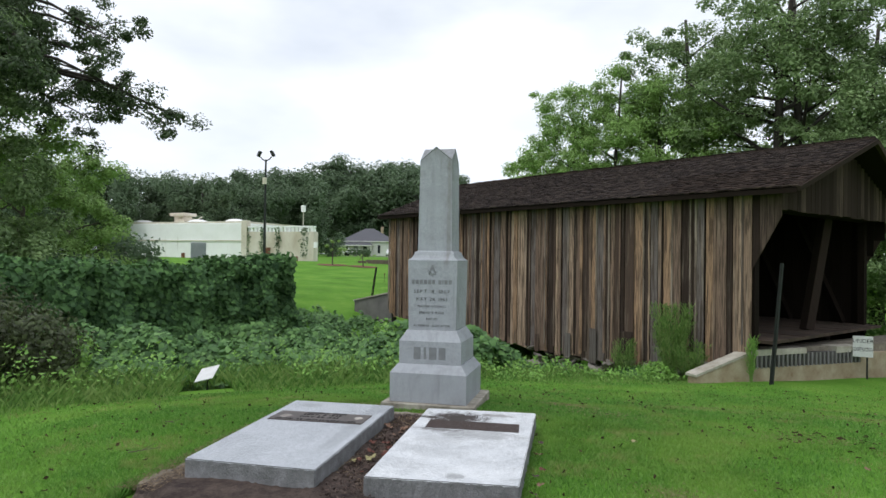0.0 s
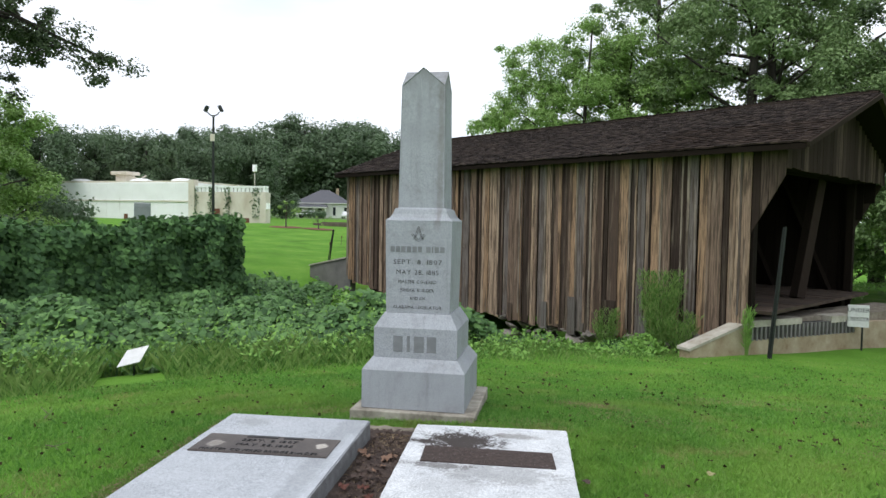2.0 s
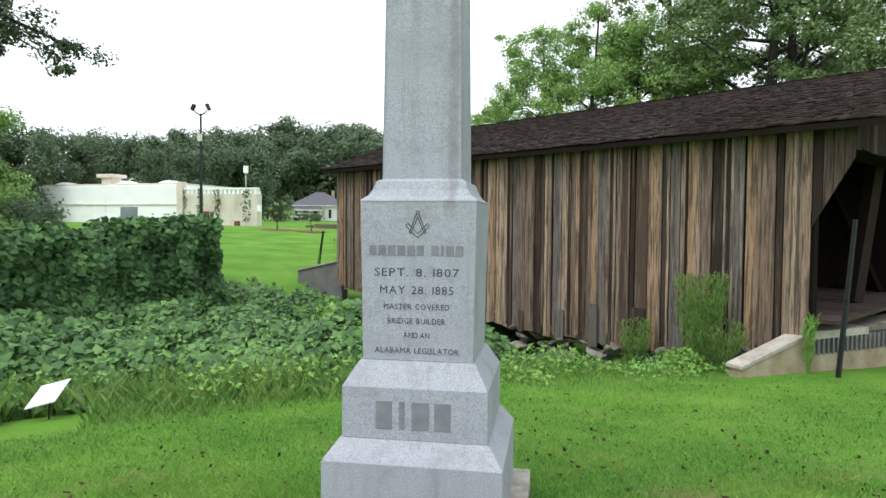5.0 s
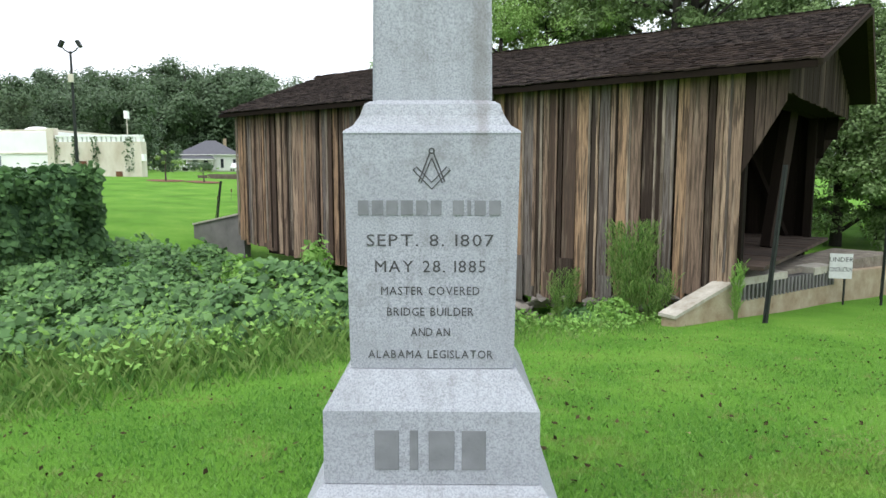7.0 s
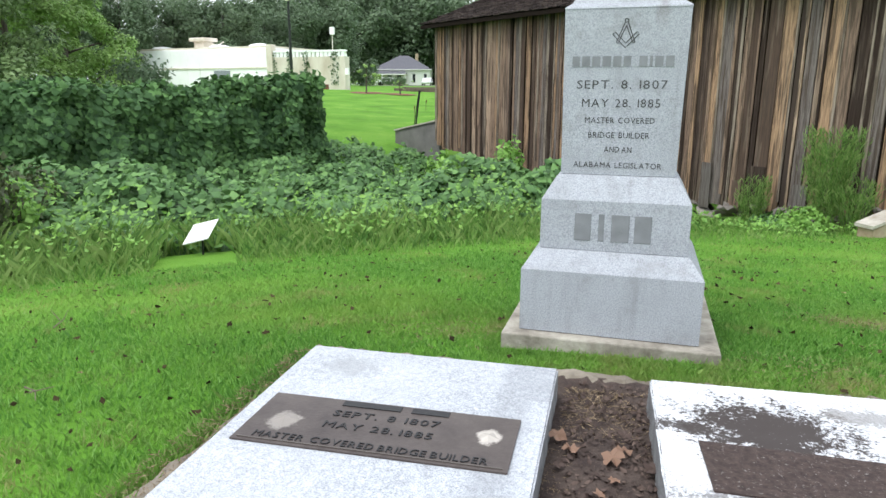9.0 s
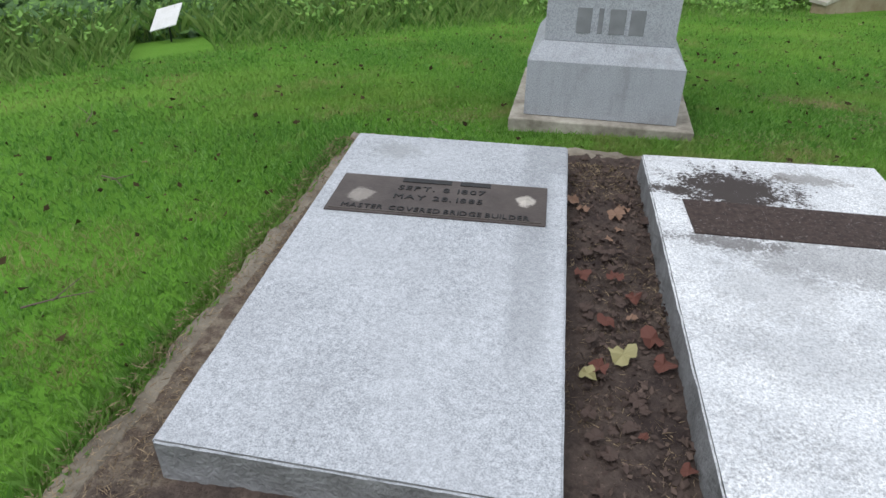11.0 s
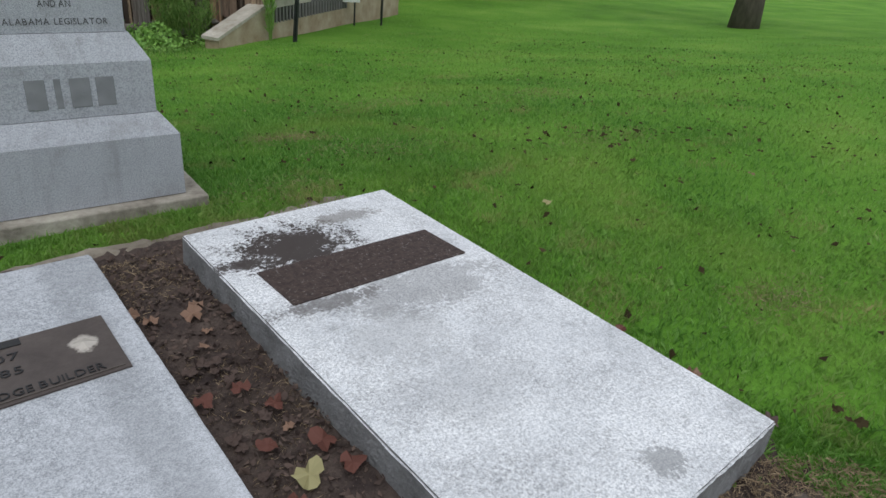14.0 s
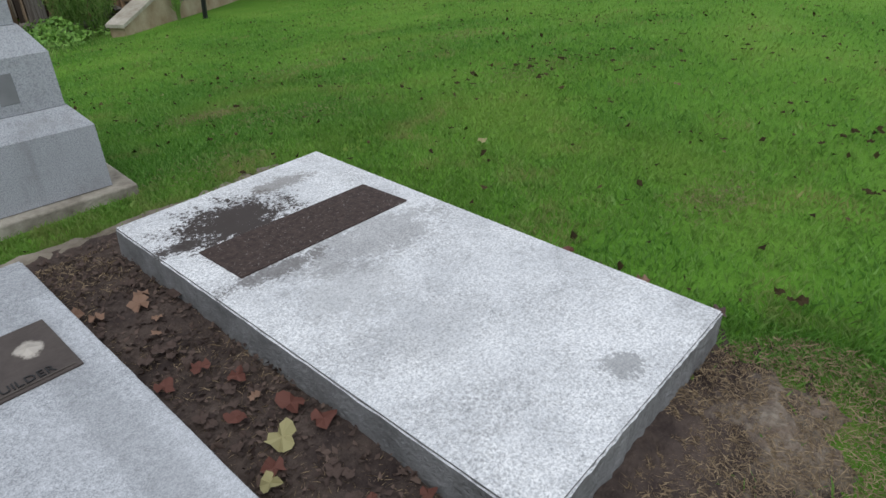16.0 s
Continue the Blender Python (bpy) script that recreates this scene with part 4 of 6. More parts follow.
def build_abutments():
    P0, P1, P2, P3 = (3.72, 8.86), (5.05, 9.66), (7.85, 11.65), (10.6, 13.6)

    def strip(a, b, w, z0, za, zb):
        a, b = Vector(a), Vector(b)
        d = (b - a).normalized()
        s = Vector((-d.y, d.x)) * w
        return prism([tuple(a), tuple(b), tuple(b + s), tuple(a + s)], z0, [za, zb, zb, za])
    g = thing("wing_wall", "sloping concrete wing wall with a whitened top beside the bridge", "retaining wall", kind="structure")
    part("wall", strip(P0, P1, 0.3, -2.2, -0.99, -0.50), M_CONC, g)
    part("coping", strip((P0[0] - 0.02, P0[1] - 0.03), (P1[0], P1[1] - 0.03), 0.36, [-0.985, -0.495, -0.495, -0.985], -0.93, -0.43), M_WHITECAP, g, "pale whitened coping")
    a = thing("abutment", "stained concrete bridge abutment with dark slots under the coping", "abutment", kind="structure")
    part("lower_wall", strip(P1, P2, 0.4, -2.2, -0.84, -0.86), M_CONC, a)
    # black strip painted in for the shade inside the slots
    part("recess", strip((P1[0], P1[1] + 0.08), (P2[0], P2[1] + 0.08), 0.3, -0.84, -0.55, -0.58), M_BLACK, a)
    part("coping", strip((P1[0], P1[1] - 0.03), (6.35, 10.56), 0.4, -0.57, -0.43, -0.44), M_WHITECAP, a)
    part("coping", strip((7.15, 11.12), P2, 0.4, -0.6, -0.45, -0.46), M_WHITECAP, a)
    d = Vector(P2) - Vector(P1)
    for k in range(26):
        q = Vector(P1) + d * ((k + 0.5) / 26)
        part("slat", box(-0.028, 0.028, -0.01, 0.09, -0.86, -0.56), M_CONC_D, a).matrix_local = pose(q.x, q.y - 0.005, 0, 0, 0, math.degrees(math.atan2(d.y, d.x)))
    part("earth_fill", prism([(5.1, 9.95), (7.85, 11.9), (10.5, 13.8), (9.6, 14.8), (4.9, 10.3)], -2.0, -0.47), M_KERB, a, "brown dirt behind the wall")
    part("lower_wall", strip(P2, P3, 0.4, -2.2, -0.62, -0.75), M_CONC, a)
    f = thing("far_wing_wall", "grey block wing wall at the bridge's far end", "retaining wall", kind="structure")
    c = on_bridge(15.25, 0.1)
    bm = prism([(c[0], c[1]), (-8.35, 19.6), (-8.25, 19.9), (c[0] + 0.1, c[1] + 0.3)], -2.0, [0.15, -0.30, -0.30, 0.15])
    part("wall", bm, M_CONC_D, f)
    bm = prism([(c[0] - 0.02, c[1] - 0.04), (-8.39, 19.57), (-8.25, 19.92), (c[0] + 0.1, c[1] + 0.33)], [0.152, -0.298, -0.298, 0.152], [0.20, -0.25, -0.25, 0.20])
    part("coping", bm, M_WHITECAP, f)


build_abutments()


def build_post(base, top, name="fence_post", r=0.022):
    g = thing(name, "thin dark green steel fence post leaning in the grass", "post", "fence posts")
    b, t = Vector(base), Vector(top)
    v, f = tube([b - Vector((0, 0, 0.25)), t], [r, r], 4)
    link_mesh("stem", v, f, M_STEEL, g)
    d = (t - b).normalized()
    side = d.cross(Vector((0, 1, 0))).normalized()
    v, f = tube([b + side * r, t + side * r], [r * 0.5, r * 0.5], 4)
    link_mesh("flange", v, f, M_STEEL, g)
    return g


build_post((5.25, 9.05, -1.15), (5.46, 9.06, 1.52), r=0.03)
build_post((8.6, 11.3, -1.1), (8.62, 11.3, 0.6), r=0.025)
build_post((-8.0, 20.6, -0.5), (-7.75, 20.6, 1.10), r=0.035)


def build_sign():
    g = thing("warning_sign", "white rectangular sign with black words on a stake", "sign", at=(7.78, 11.36, 0.1), turn=-12)
    v, f = tube([(0.1, 0.02, -1.4), (0.1, 0.02, -0.35)], [0.02, 0.02], 4)
    link_mesh("stake", v, f, M_STEEL, g)
    part("panel", box(-0.2, 0.22, -0.01, 0.008, -0.80, -0.30, 0.003), M_PAPER, g)
    letters("lettering", "UNDER", 0.13, pose(0.01, -0.012, -0.46, 90), M_BLACK, g, 0.001)
    ob = letters("lettering", "CONSTRUCTION", 0.13, pose(0, 0, 0), M_BLACK, g, 0.001)
    ob.matrix_local = pose(0.01, -0.012, -0.66, 90) @ Matrix.Diagonal((0.4, 1, 1, 1))


build_sign()


def build_paper():
    x, y = -4.95, 3.75
    z = float(ground_z(x, y)) - 0.02
    g = thing("fallen_board", "white board lying tilted in the weeds", "board", at=(x, y, z + 0.28), turn=24)
    bm = bmesh.new()
    q = [bm.verts.new(p) for p in ((-0.17, -0.19, -0.08), (0.13, -0.19, -0.01), (0.19, 0.19, 0.15), (-0.11, 0.19, 0.08))]
    bm.faces.new(q)
    r = bmesh.ops.extrude_face_region(bm, geom=bm.faces[:])
    bmesh.ops.translate(bm, vec=(0, 0, -0.012), verts=[e for e in r["geom"] if isinstance(e, bmesh.types.BMVert)])
    bmesh.ops.recalc_face_normals(bm, faces=bm.faces[:])
    part("panel", bm, M_PAPER, g)
    v, f = tube([(0.0, 0.0, -0.6), (0.02, 0.02, 0.02)], [0.012, 0.012], 5)
    link_mesh("wire_leg", v, f, M_STEEL, g)


build_paper()

# ---- far side: sheds, lamp, house ----


def build_sheds():
    # frame: x along the front, y to the back
    eye, k = Vector((1.71, -6.53)), 1.38
    a = eye + (Vector((-35.4, 37.9)) - eye) * k
    b = eye + (Vector((-23.0, 35.8)) - eye) * k
    turn = math.degrees(math.atan2(b.y - a.y, b.x - a.x))
    zg = 0.66
    g = thing("white_shed", "long low whitewashed masonry shed with rounded vents and a grey door", "building", at=(a.x, a.y, zg), turn=turn)
    L = (b - a).length / k
    g.scale = (k, k, k)
    H = 3.05
    part("front_wall", box(0, L, 0, 0.3, -0.6, H - 0.12, 0.02), M_STUCCO, g)
    part("side_wall", box(L - 0.3, L, 0.31, 9, -0.6, H - 0.12), M_STUCCO, g)
    part("side_wall", box(0, 0.3, 0.31, 9, -0.6, H - 0.12), M_STUCCO, g)
    part("roof", box(0.05, L - 0.05, 0.05, 9, H - 0.12, H), M_STUCCO_S, g)
    part("parapet", box(-0.1, L + 0.05, -0.06, 0.0, 1.62, 1.7), M_STUCCO_S, g)
    part("corner_pier", box(L - 0.1, L + 0.35, -0.12, 0.3, -0.6, H + 0.05), M_STUCCO_S, g)
    d = part("door", box(7.8, 9.2, -0.05, 0.0, -0.3, 1.5), M_GREYDOOR, g, "grey roll-up door")
    for q in range(7):
        part("door_slat", box(7.84, 9.16, -0.07, -0.05, -0.25 + 0.24 * q, -0.05 + 0.24 * q), M_GREYDOOR, d)
    part("hatch", box(6.9, 7.2, -0.04, 0, -0.3, 0.75), M_MULCH, g)
    for xc in (1.4, 7.0, 10.6):
        bm = bmesh.new()
        bmesh.ops.create_uvsphere(bm, u_segments=14, v_segments=8, radius=0.8)
        bmesh.ops.scale(bm, vec=(1, 1, 0.32), verts=bm.verts[:])
        bmesh.ops.translate(bm, vec=(xc, 1.5, H), verts=bm.verts[:])
        part("vent_dome", bm, M_STUCCO, g, smooth=True)
    part("stack", box(4.9, 5.8, 1.2, 2.1, H - 0.1, H + 0.5), M_STUCCO_S, g)
    part("stack_cap", box(4.6, 6.1, 1.0, 2.3, H + 0.5, H + 0.75, 0.05), M_STUCCO_S, g)
    v, f = tube([(6.1, 1.5, H + 0.4), (6.8, 1.5, H + 0.2), (7.4, 1.5, H + 0.45)], [0.04, 0.04, 0.04], 5)
    link_mesh("pipe", v, f, M_STUCCO_S, g)
    # the roofless shed next to it
    h = thing("stained_shed", "low stained masonry shed with a notched parapet and vines", "building", at=(b.x + 0.3, b.y, zg), turn=turn + 4)
    h.scale = (k, k, k)
    part("front_wall", box(0, 5.4, 0, 0.3, -0.6, 2.3, 0.02), M_STUCCO_S, h)
    part("side_wall", box(5.0, 5.3, 0.31, 0.75, -0.6, 2.3), M_STUCCO_S, h)
    part("back_wall", box(0, 4.95, 0.5, 0.75, -0.6, 2.2), M_STUCCO_S, h)
    for q in range(18):
        part("parapet_block", box(0.05 + q * 0.3, 0.25 + q * 0.3, 0.0, 0.28, 2.3, 2.58), M_STUCCO, h)
    part("parapet_cap", box(0, 5.42, -0.03, 0.3, 2.58, 2.70), M_STUCCO, h)
    part("doorway", box(1.5, 2.0, -0.03, 0.0, -0.4, 1.2), M_MULCH, h)
    part("doorway", box(3.8, 4.2, -0.03, 0.0, -0.4, 0.6), M_MULCH, h)
    part("meter_box", box(5.4, 5.6, 0.0, 0.2, 1.2, 1.6), M_STUCCO, h)
    rng = np.random.default_rng(31)
    for xc, w in ((0.1, 0.3), (1.4, 0.2), (2.6, 0.25), (4.7, 0.3)):
        n = 90
        c = np.stack([xc + rng.normal(0, w * 0.5, n), np.full(n, -0.08) + rng.normal(0, 0.04, n), rng.uniform(0.6, 2.6, n)], 1)
        v, f = leaf_arrays(c, rng.normal(size=(n, 3)) + np.array([0, -1.5, 0]), rng.uniform(0.1, 0.2, n), rng)
        tri_mesh("vine", v, f, M_LEAF_FAR, h)
    # dark lean-to at the shed's other end
    lt = thing("lean_to", "dim open lean-to beside the white shed", "shed", at=(a.x - 3.2, a.y + 1.2, zg), turn=turn)
    lt.scale = (k, k, k)
    part("roof", box(-0.2, 2.2, -0.1, 3, 1.2, 1.32), M_STUCCO_S, lt)
    part("back_wall", box(0, 2.2, 1.0, 1.1, -0.6, 1.2), M_CONC_D, lt)
    for xx in (0.0, 1.0):
        part("post", box(xx, xx + 0.12, 0, 0.12, -0.6, 1.2), M_BEAM, lt)


build_sheds()


def build_lamp():
    x, y = -26.6, 45.4
    z = float(ground_z(x, y))
    g = thing("street_lamp", "tall dark lamp pole with two angled floodlights", "lamp post", at=(x, y, z))
    g.scale = (1.25, 1.25, 1.25)
    v, f = tube([(0, 0, -0.3), (0, 0, 7.0)], [0.10, 0.06], 8)
    link_mesh("pole", v, f, M_STEEL, g)
    part("control_box", box(-0.12, 0.12, -0.2, -0.05, 5.3, 5.75), M_STUCCO_S, g)
    for s in (-1, 1):
        v, f = tube([(0, 0, 6.9), (s * 0.3, 0, 7.05), (s * 0.42, 0, 7.2)], [0.04, 0.04, 0.04], 5)
        link_mesh("arm", v, f, M_STEEL, g)
        bm = box(-0.09, 0.09, -0.13, 0.13, -0.21, 0.21, 0.03)
        bmesh.ops.rotate(bm, cent=(0, 0, 0), matrix=Matrix.Rotation(radians(-28 * s), 3, "Y"), verts=bm.verts[:])
        bmesh.ops.translate(bm, vec=(s * 0.5, 0, 7.4), verts=bm.verts[:])
        part("floodlight", bm, M_STEEL, g)
    h = thing("small_pole", "thin pole with a pale box on top", "post", at=(-29.5, 59.0, float(ground_z(-29.5, 59.0))))
    v, f = tube([(0, 0, -0.3), (0, 0, 5.6)], [0.05, 0.04], 6)
    link_mesh("stem", v, f, M_STUCCO_S, h)
    part("box", box(-0.18, 0.18, -0.18, 0.18, 5.1, 5.8), M_STUCCO, h)


build_lamp()


def build_house():
    zg = 2.15
    g = thing("farmhouse", "small white hip-roofed house with a shaded front porch", "house", at=(-52.4, 124.4, zg), turn=14)
    part("wall", box(0.3, 11.5, 1.6, 9.5, -0.4, 2.75), M_SIDING, g)
    bm = bmesh.new()
    base = [bm.verts.new(p) for p in ((-0.1, 1.2, 2.75), (11.9, 1.2, 2.75), (11.9, 9.9, 2.75), (-0.1, 9.9, 2.75))]
    rid = [bm.verts.new(p) for p in ((5.0, 5.5, 5.6), (6.8, 5.5, 5.6))]
    bm.faces.new((base[0], base[1], rid[1], rid[0]))
    bm.faces.new((base[1], base[2], rid[1]))
    bm.faces.new((base[2], base[3], rid[0], rid[1]))
    bm.faces.new((base[3], base[0], rid[0]))
    bm.faces.new(base[::-1])
    roof = part("roof", bm, M_ROOFGREY, g, "dark grey shingled hip roof")
    part("chimney", box(8.3, 8.9, 5.0, 5.6, 3.6, 6.0), M_CONC, roof)
    part("fascia", box(-0.12, 11.92, 1.12, 1.19, 2.6, 2.76), M_SIDING, g)
    porch = part("porch_roof", frustum(3.6, 1.3, 1.85, 3.2, 0.9, 2.35, 3.4, 0.2), M_ROOFGREY, g)
    part("porch_beam", box(-0.15, 6.95, -1.1, -1.0, 1.65, 1.85), M_SIDING, porch)
    for x in (0.0, 2.1, 4.4, 6.6):
        part("porch_post", box(x, x + 0.16, -1.05, -0.9, -0.4, 1.66), M_SIDING, porch)
    part("porch_floor", box(-0.1, 6.9, -1.1, 1.58, -0.5, -0.3), M_CONC, porch)
    for x in (1.2, 4.9):
        w = part("window", box(x, x + 0.8, 1.56, 1.6, 0.3, 1.6), M_WIN, g)
        part("window_frame", box(x - 0.06, x + 0.86, 1.54, 1.558, 1.6, 1.7), M_SIDING, w)
    part("door", box(2.9, 3.8, 1.55, 1.6, -0.3, 1.75), M_GREYDOOR, g)
    for x in (8.0, 10.3):
        w = part("window", box(x, x + 0.55, 1.56, 1.6, 0.2, 1.9), M_WIN, g)
        part("window_frame", box(x - 0.06, x + 0.61, 1.54, 1.558, 1.9, 2.0), M_SIDING, w)


build_house()


def build_car(at, turn):
    g = thing("parked_car", "white sedan parked by the house", "car", "parked cars", at=at, turn=turn)
    prof = [(-2.2, 0.35), (-2.25, 0.75), (-1.5, 0.88), (-0.95, 1.38), (0.55, 1.42), (1.3, 0.92), (2.1, 0.8), (2.2, 0.4)]
    bm = bmesh.new()
    lo = [bm.verts.new((x, -0.82, z)) for x, z in prof]
    hi = [bm.verts.new((x, 0.82, z)) for x, z in prof]
    n = len(prof)
    bm.faces.new(lo)
    bm.faces.new(hi[::-1])
    for k in range(n):
        bm.faces.new((lo[(k + 1) % n], lo[k], hi[k], hi[(k + 1) % n]))
    bmesh.ops.recalc_face_normals(bm, faces=bm.faces[:])
    bmesh.ops.bevel(bm, geom=bm.edges[:], offset=0.08, segments=2, affect="EDGES")
    part("body", bm, M_CAR, g, smooth=True)
    for s in (-1, 1):
        part("side_window", prism([(-1.25, s * 0.825), (1.05, s * 0.825), (1.05, s * 0.835), (-1.25, s * 0.835)], 0.92, [1.2, 1.1, 1.1, 1.2]), M_WIN, g)
        for x in (-1.35, 1.35):
            bm = bmesh.new()
            bmesh.ops.create_cone(bm, cap_ends=True, segments=16, radius1=0.33, radius2=0.33, depth=0.22)
            bmesh.ops.rotate(bm, cent=(0, 0, 0), matrix=Matrix.Rotation(radians(90), 3, "X"), verts=bm.verts[:])
            bmesh.ops.translate(bm, vec=(x, s * 0.76, 0.33), verts=bm.verts[:])
            part("wheel", bm, M_TYRE, g)


build_car((-45.0, 114.0, float(ground_z(-45.0, 114.0))), 10)
build_car((-38.2, 116.5, float(ground_z(-38.2, 116.5))), 100)

# ---- trees ----


def build_tree(at, height, crown, trunk_r, n_leaves, leaf, seed, mat, label, bark=None, low=0.3, lean=(0, 0), clumps=26, group="", limbs=9, name="tree", flat=1.0, squash=0.5, puff=0.2):
    """A tapered trunk, limbs that fork out of it, and a crown of leaf clumps with gaps between them."""
    rng = np.random.default_rng(seed)
    rnd = random.Random(seed)
    bark = bark or M_BARK
    g = thing(name, label, "tree", group, at=at)
    top = np.array([lean[0], lean[1], height * 0.9])
    pts = [np.array([0, 0, -0.4])]
    for k in range(1, 7):
        t = k / 6
        pts.append(top * t + np.array([rnd.uniform(-1, 1), rnd.uniform(-1, 1), 0]) * trunk_r * 1.2 * t)
    v, f = tube(pts, [trunk_r * (1.25 - 0.1 * 0)] + [trunk_r * (1 - 0.8 * k / 6) for k in range(1, 7)], 9)
    link_mesh("trunk", v, f, bark, g, smooth=True)
    ends = []
    for k in range(limbs):
        t = low + (0.92 - low) * (k + 0.5) / limbs
        a = k * 2.4 + rnd.uniform(-0.5, 0.5)
        p0 = np.array([np.interp(t * 6, range(7), [p[i] for p in pts]) for i in range(3)])
        reach = crown * (1 - 0.65 * max(0, t - 0.45)) * rnd.uniform(0.65, 1.0)
        d = np.array([math.cos(a), math.sin(a) * flat, 0])
        p1 = p0 + d * reach * 0.5 + np.array([0, 0, reach * rnd.uniform(0.1, 0.4)])
        p2 = p0 + d * reach + np.array([0, 0, reach * rnd.uniform(0.15, 0.6)])
        r = trunk_r * (1 - 0.75 * t) * 0.5
        v, f = tube([p0, p1, p2], [r, r * 0.6, r * 0.2], 6)
        link_mesh("limb", v, f, bark, g, smooth=True)
        ends += [p1, p2, (p1 + p2) / 2]
    ends.append(np.array(pts[-1]))
    cc, ss = [], []
    for k in range(clumps):
        e = ends[k % len(ends)] + np.clip(rng.normal(0, 0.16, 3), -0.22, 0.22) * crown
        cc.append(e)
        ss.append(crown * puff * rng.uniform(0.5, 1.25))
    cc, ss = np.array(cc), np.array(ss)
    pick = rng.integers(0, clumps, n_leaves)
    d = rng.normal(size=(n_leaves, 3))
    d /= np.linalg.norm(d, axis=1)[:, None]
    rad = rng.uniform(0.05, 1.0, n_leaves) ** 0.5
    c = cc[pick] + d * (ss[pick] * rad)[:, None] * np.array([1, 1, squash + 0.2])
    v, f = leaf_arrays(c, d + np.array([0, 0, 0.8]) + rng.normal(0, 0.5, (n_leaves, 3)), leaf * rng.uniform(0.6, 1.3, n_leaves), rng)
    tri_mesh("crown", v, f, mat, g)
    return g


def on_ground(x, y, dz=0.0):
    return (x, y, float(ground_z(x, y)) + dz)


def from_eye(bearing, dist):
    """Plan place at a bearing (degrees right of +y) and distance from where the walk begins."""
    b = radians(bearing)
    return 1.71 + dist * math.sin(b), -6.53 + dist * math.cos(b)


# woods behind the sheds and the house
WOODS = [(-52, 70, 13), (-47.5, 78, 13), (-44, 84, 14), (-40.5, 80, 12.5), (-37, 86, 14), (-33.5, 82, 12.5), (-30.5, 96, 14), (-27.5, 100, 15.5), (-24.6, 160, 27), (-21.5, 165, 31), (-18.8, 168, 36), (-16, 160, 28), (-13, 150, 22),
         (-10.5, 96, 15), (-7, 100, 16), (-3, 102, 17), (-55, 66, 13), (-59, 62, 13), (-23, 172, 30), (-17.4, 175, 33), (-20.2, 180, 31), (-26, 104, 17), (-35, 100, 16), (-29, 104, 17), (-46, 96, 15)]
for i, (b, d, h) in enumerate(WOODS):
    x, y = from_eye(b, d)
    build_tree(on_ground(x, y), h * (0.66, 0.74, 0.58, 0.70)[i % 4], h * (0.42, 0.34, 0.44, 0.38)[i % 4], 0.022 * h, 20000, 0.0215 * h, 100 + i, M_LEAF_FAR, "green broad-crowned woodland tree in the far tree line", M_BARK_D, 0.06, clumps=64, group="woodland trees", limbs=10, squash=0.7, puff=0.3)

# lighter trees at the far left
for b, d, h, s in ((-46, 34, 7.0, 1), (-43.0, 38, 6.5, 2), (-49.5, 30, 8.5, 3), (-53, 27, 9, 4)):
    x, y = from_eye(b, d)
    build_tree(on_ground(x, y), h, h * 0.42, 0.16, 20000, 0.15, 200 + s, M_LEAF_LIGHT if s < 3 else M_LEAF_HARDWOOD, "bushy green tree beside the sheds", M_BARK, 0.06, clumps=60, group="bushy trees", puff=0.24)

# trees behind the bridge: bearing, distance, height, crown, kind, leaf, foliage, lowest limb
BEHIND = ((-5.2, 40, 9.0, 2.2, 1, 0.17, M_LEAF_LIGHT, 0.15), (-2.4, 38, 12.6, 3.1, 1, 0.17, M_LEAF_LIGHT, 0.15), (1.0, 37, 14.0, 3.4, 1, 0.17, M_LEAF_LIGHT, 0.15), (4.4, 38, 14.0, 3.7, 1, 0.18, M_LEAF_LIGHT, 0.2), (6.9, 40, 18.5, 4.8, 2, 0.20, M_LEAF_HARDWOOD, 0.42),
          (9.5, 35, 9.5, 3.6, 1, 0.17, M_LEAF_LIGHT, 0.1), (13.4, 36, 20, 6.2, 2, 0.20, M_LEAF_HARDWOOD, 0.42), (14.6, 37, 19, 6.0, 2, 0.20, M_LEAF_HARDWOOD, 0.45), (14.5, 33, 8.0, 3.4, 1, 0.17, M_LEAF_LIGHT, 0.05), (18.5, 33, 9.0, 3.8, 1, 0.18, M_LEAF_HARDWOOD, 0.05),
          (19.5, 40, 17, 5.5, 2, 0.22, M_LEAF_HARDWOOD, 0.25), (23.5, 34, 10, 4.2, 1, 0.2, M_LEAF_HARDWOOD, 0.05), (27, 38, 15, 5.5, 2, 0.24, M_LEAF_OAK, 0.1), (30, 31, 8, 4.0, 1, 0.2, M_LEAF_HARDWOOD, 0.03), (34, 34, 12, 5, 2, 0.24, M_LEAF_OAK, 0.1), (22, 48, 14, 6.5, 2, 0.3, M_LEAF_HARDWOOD, 0.05), (28, 50, 14, 6.5, 2, 0.3, M_LEAF_HARDWOOD, 0.05), (11, 48, 11, 5, 2, 0.28, M_LEAF_HARDWOOD, 0.05))
for i, (b, d, h, cr, s, lf, mat, lo) in enumerate(BEHIND):
    x, y = from_eye(b, d)
    build_tree(on_ground(x, y), h, cr, 0.2 if s == 1 else 0.38, 40000 if s == 1 else 26000, lf * (0.68 if s == 1 else 0.78), 300 + i, mat, "tall dark-limbed hardwood behind the bridge" if s == 2 else "light leafy green tree behind the covered bridge", M_BARK_D, lo, clumps=240 if s == 1 else 130, group="trees behind the bridge", limbs=15, puff=0.19 if s == 1 else 0.15)

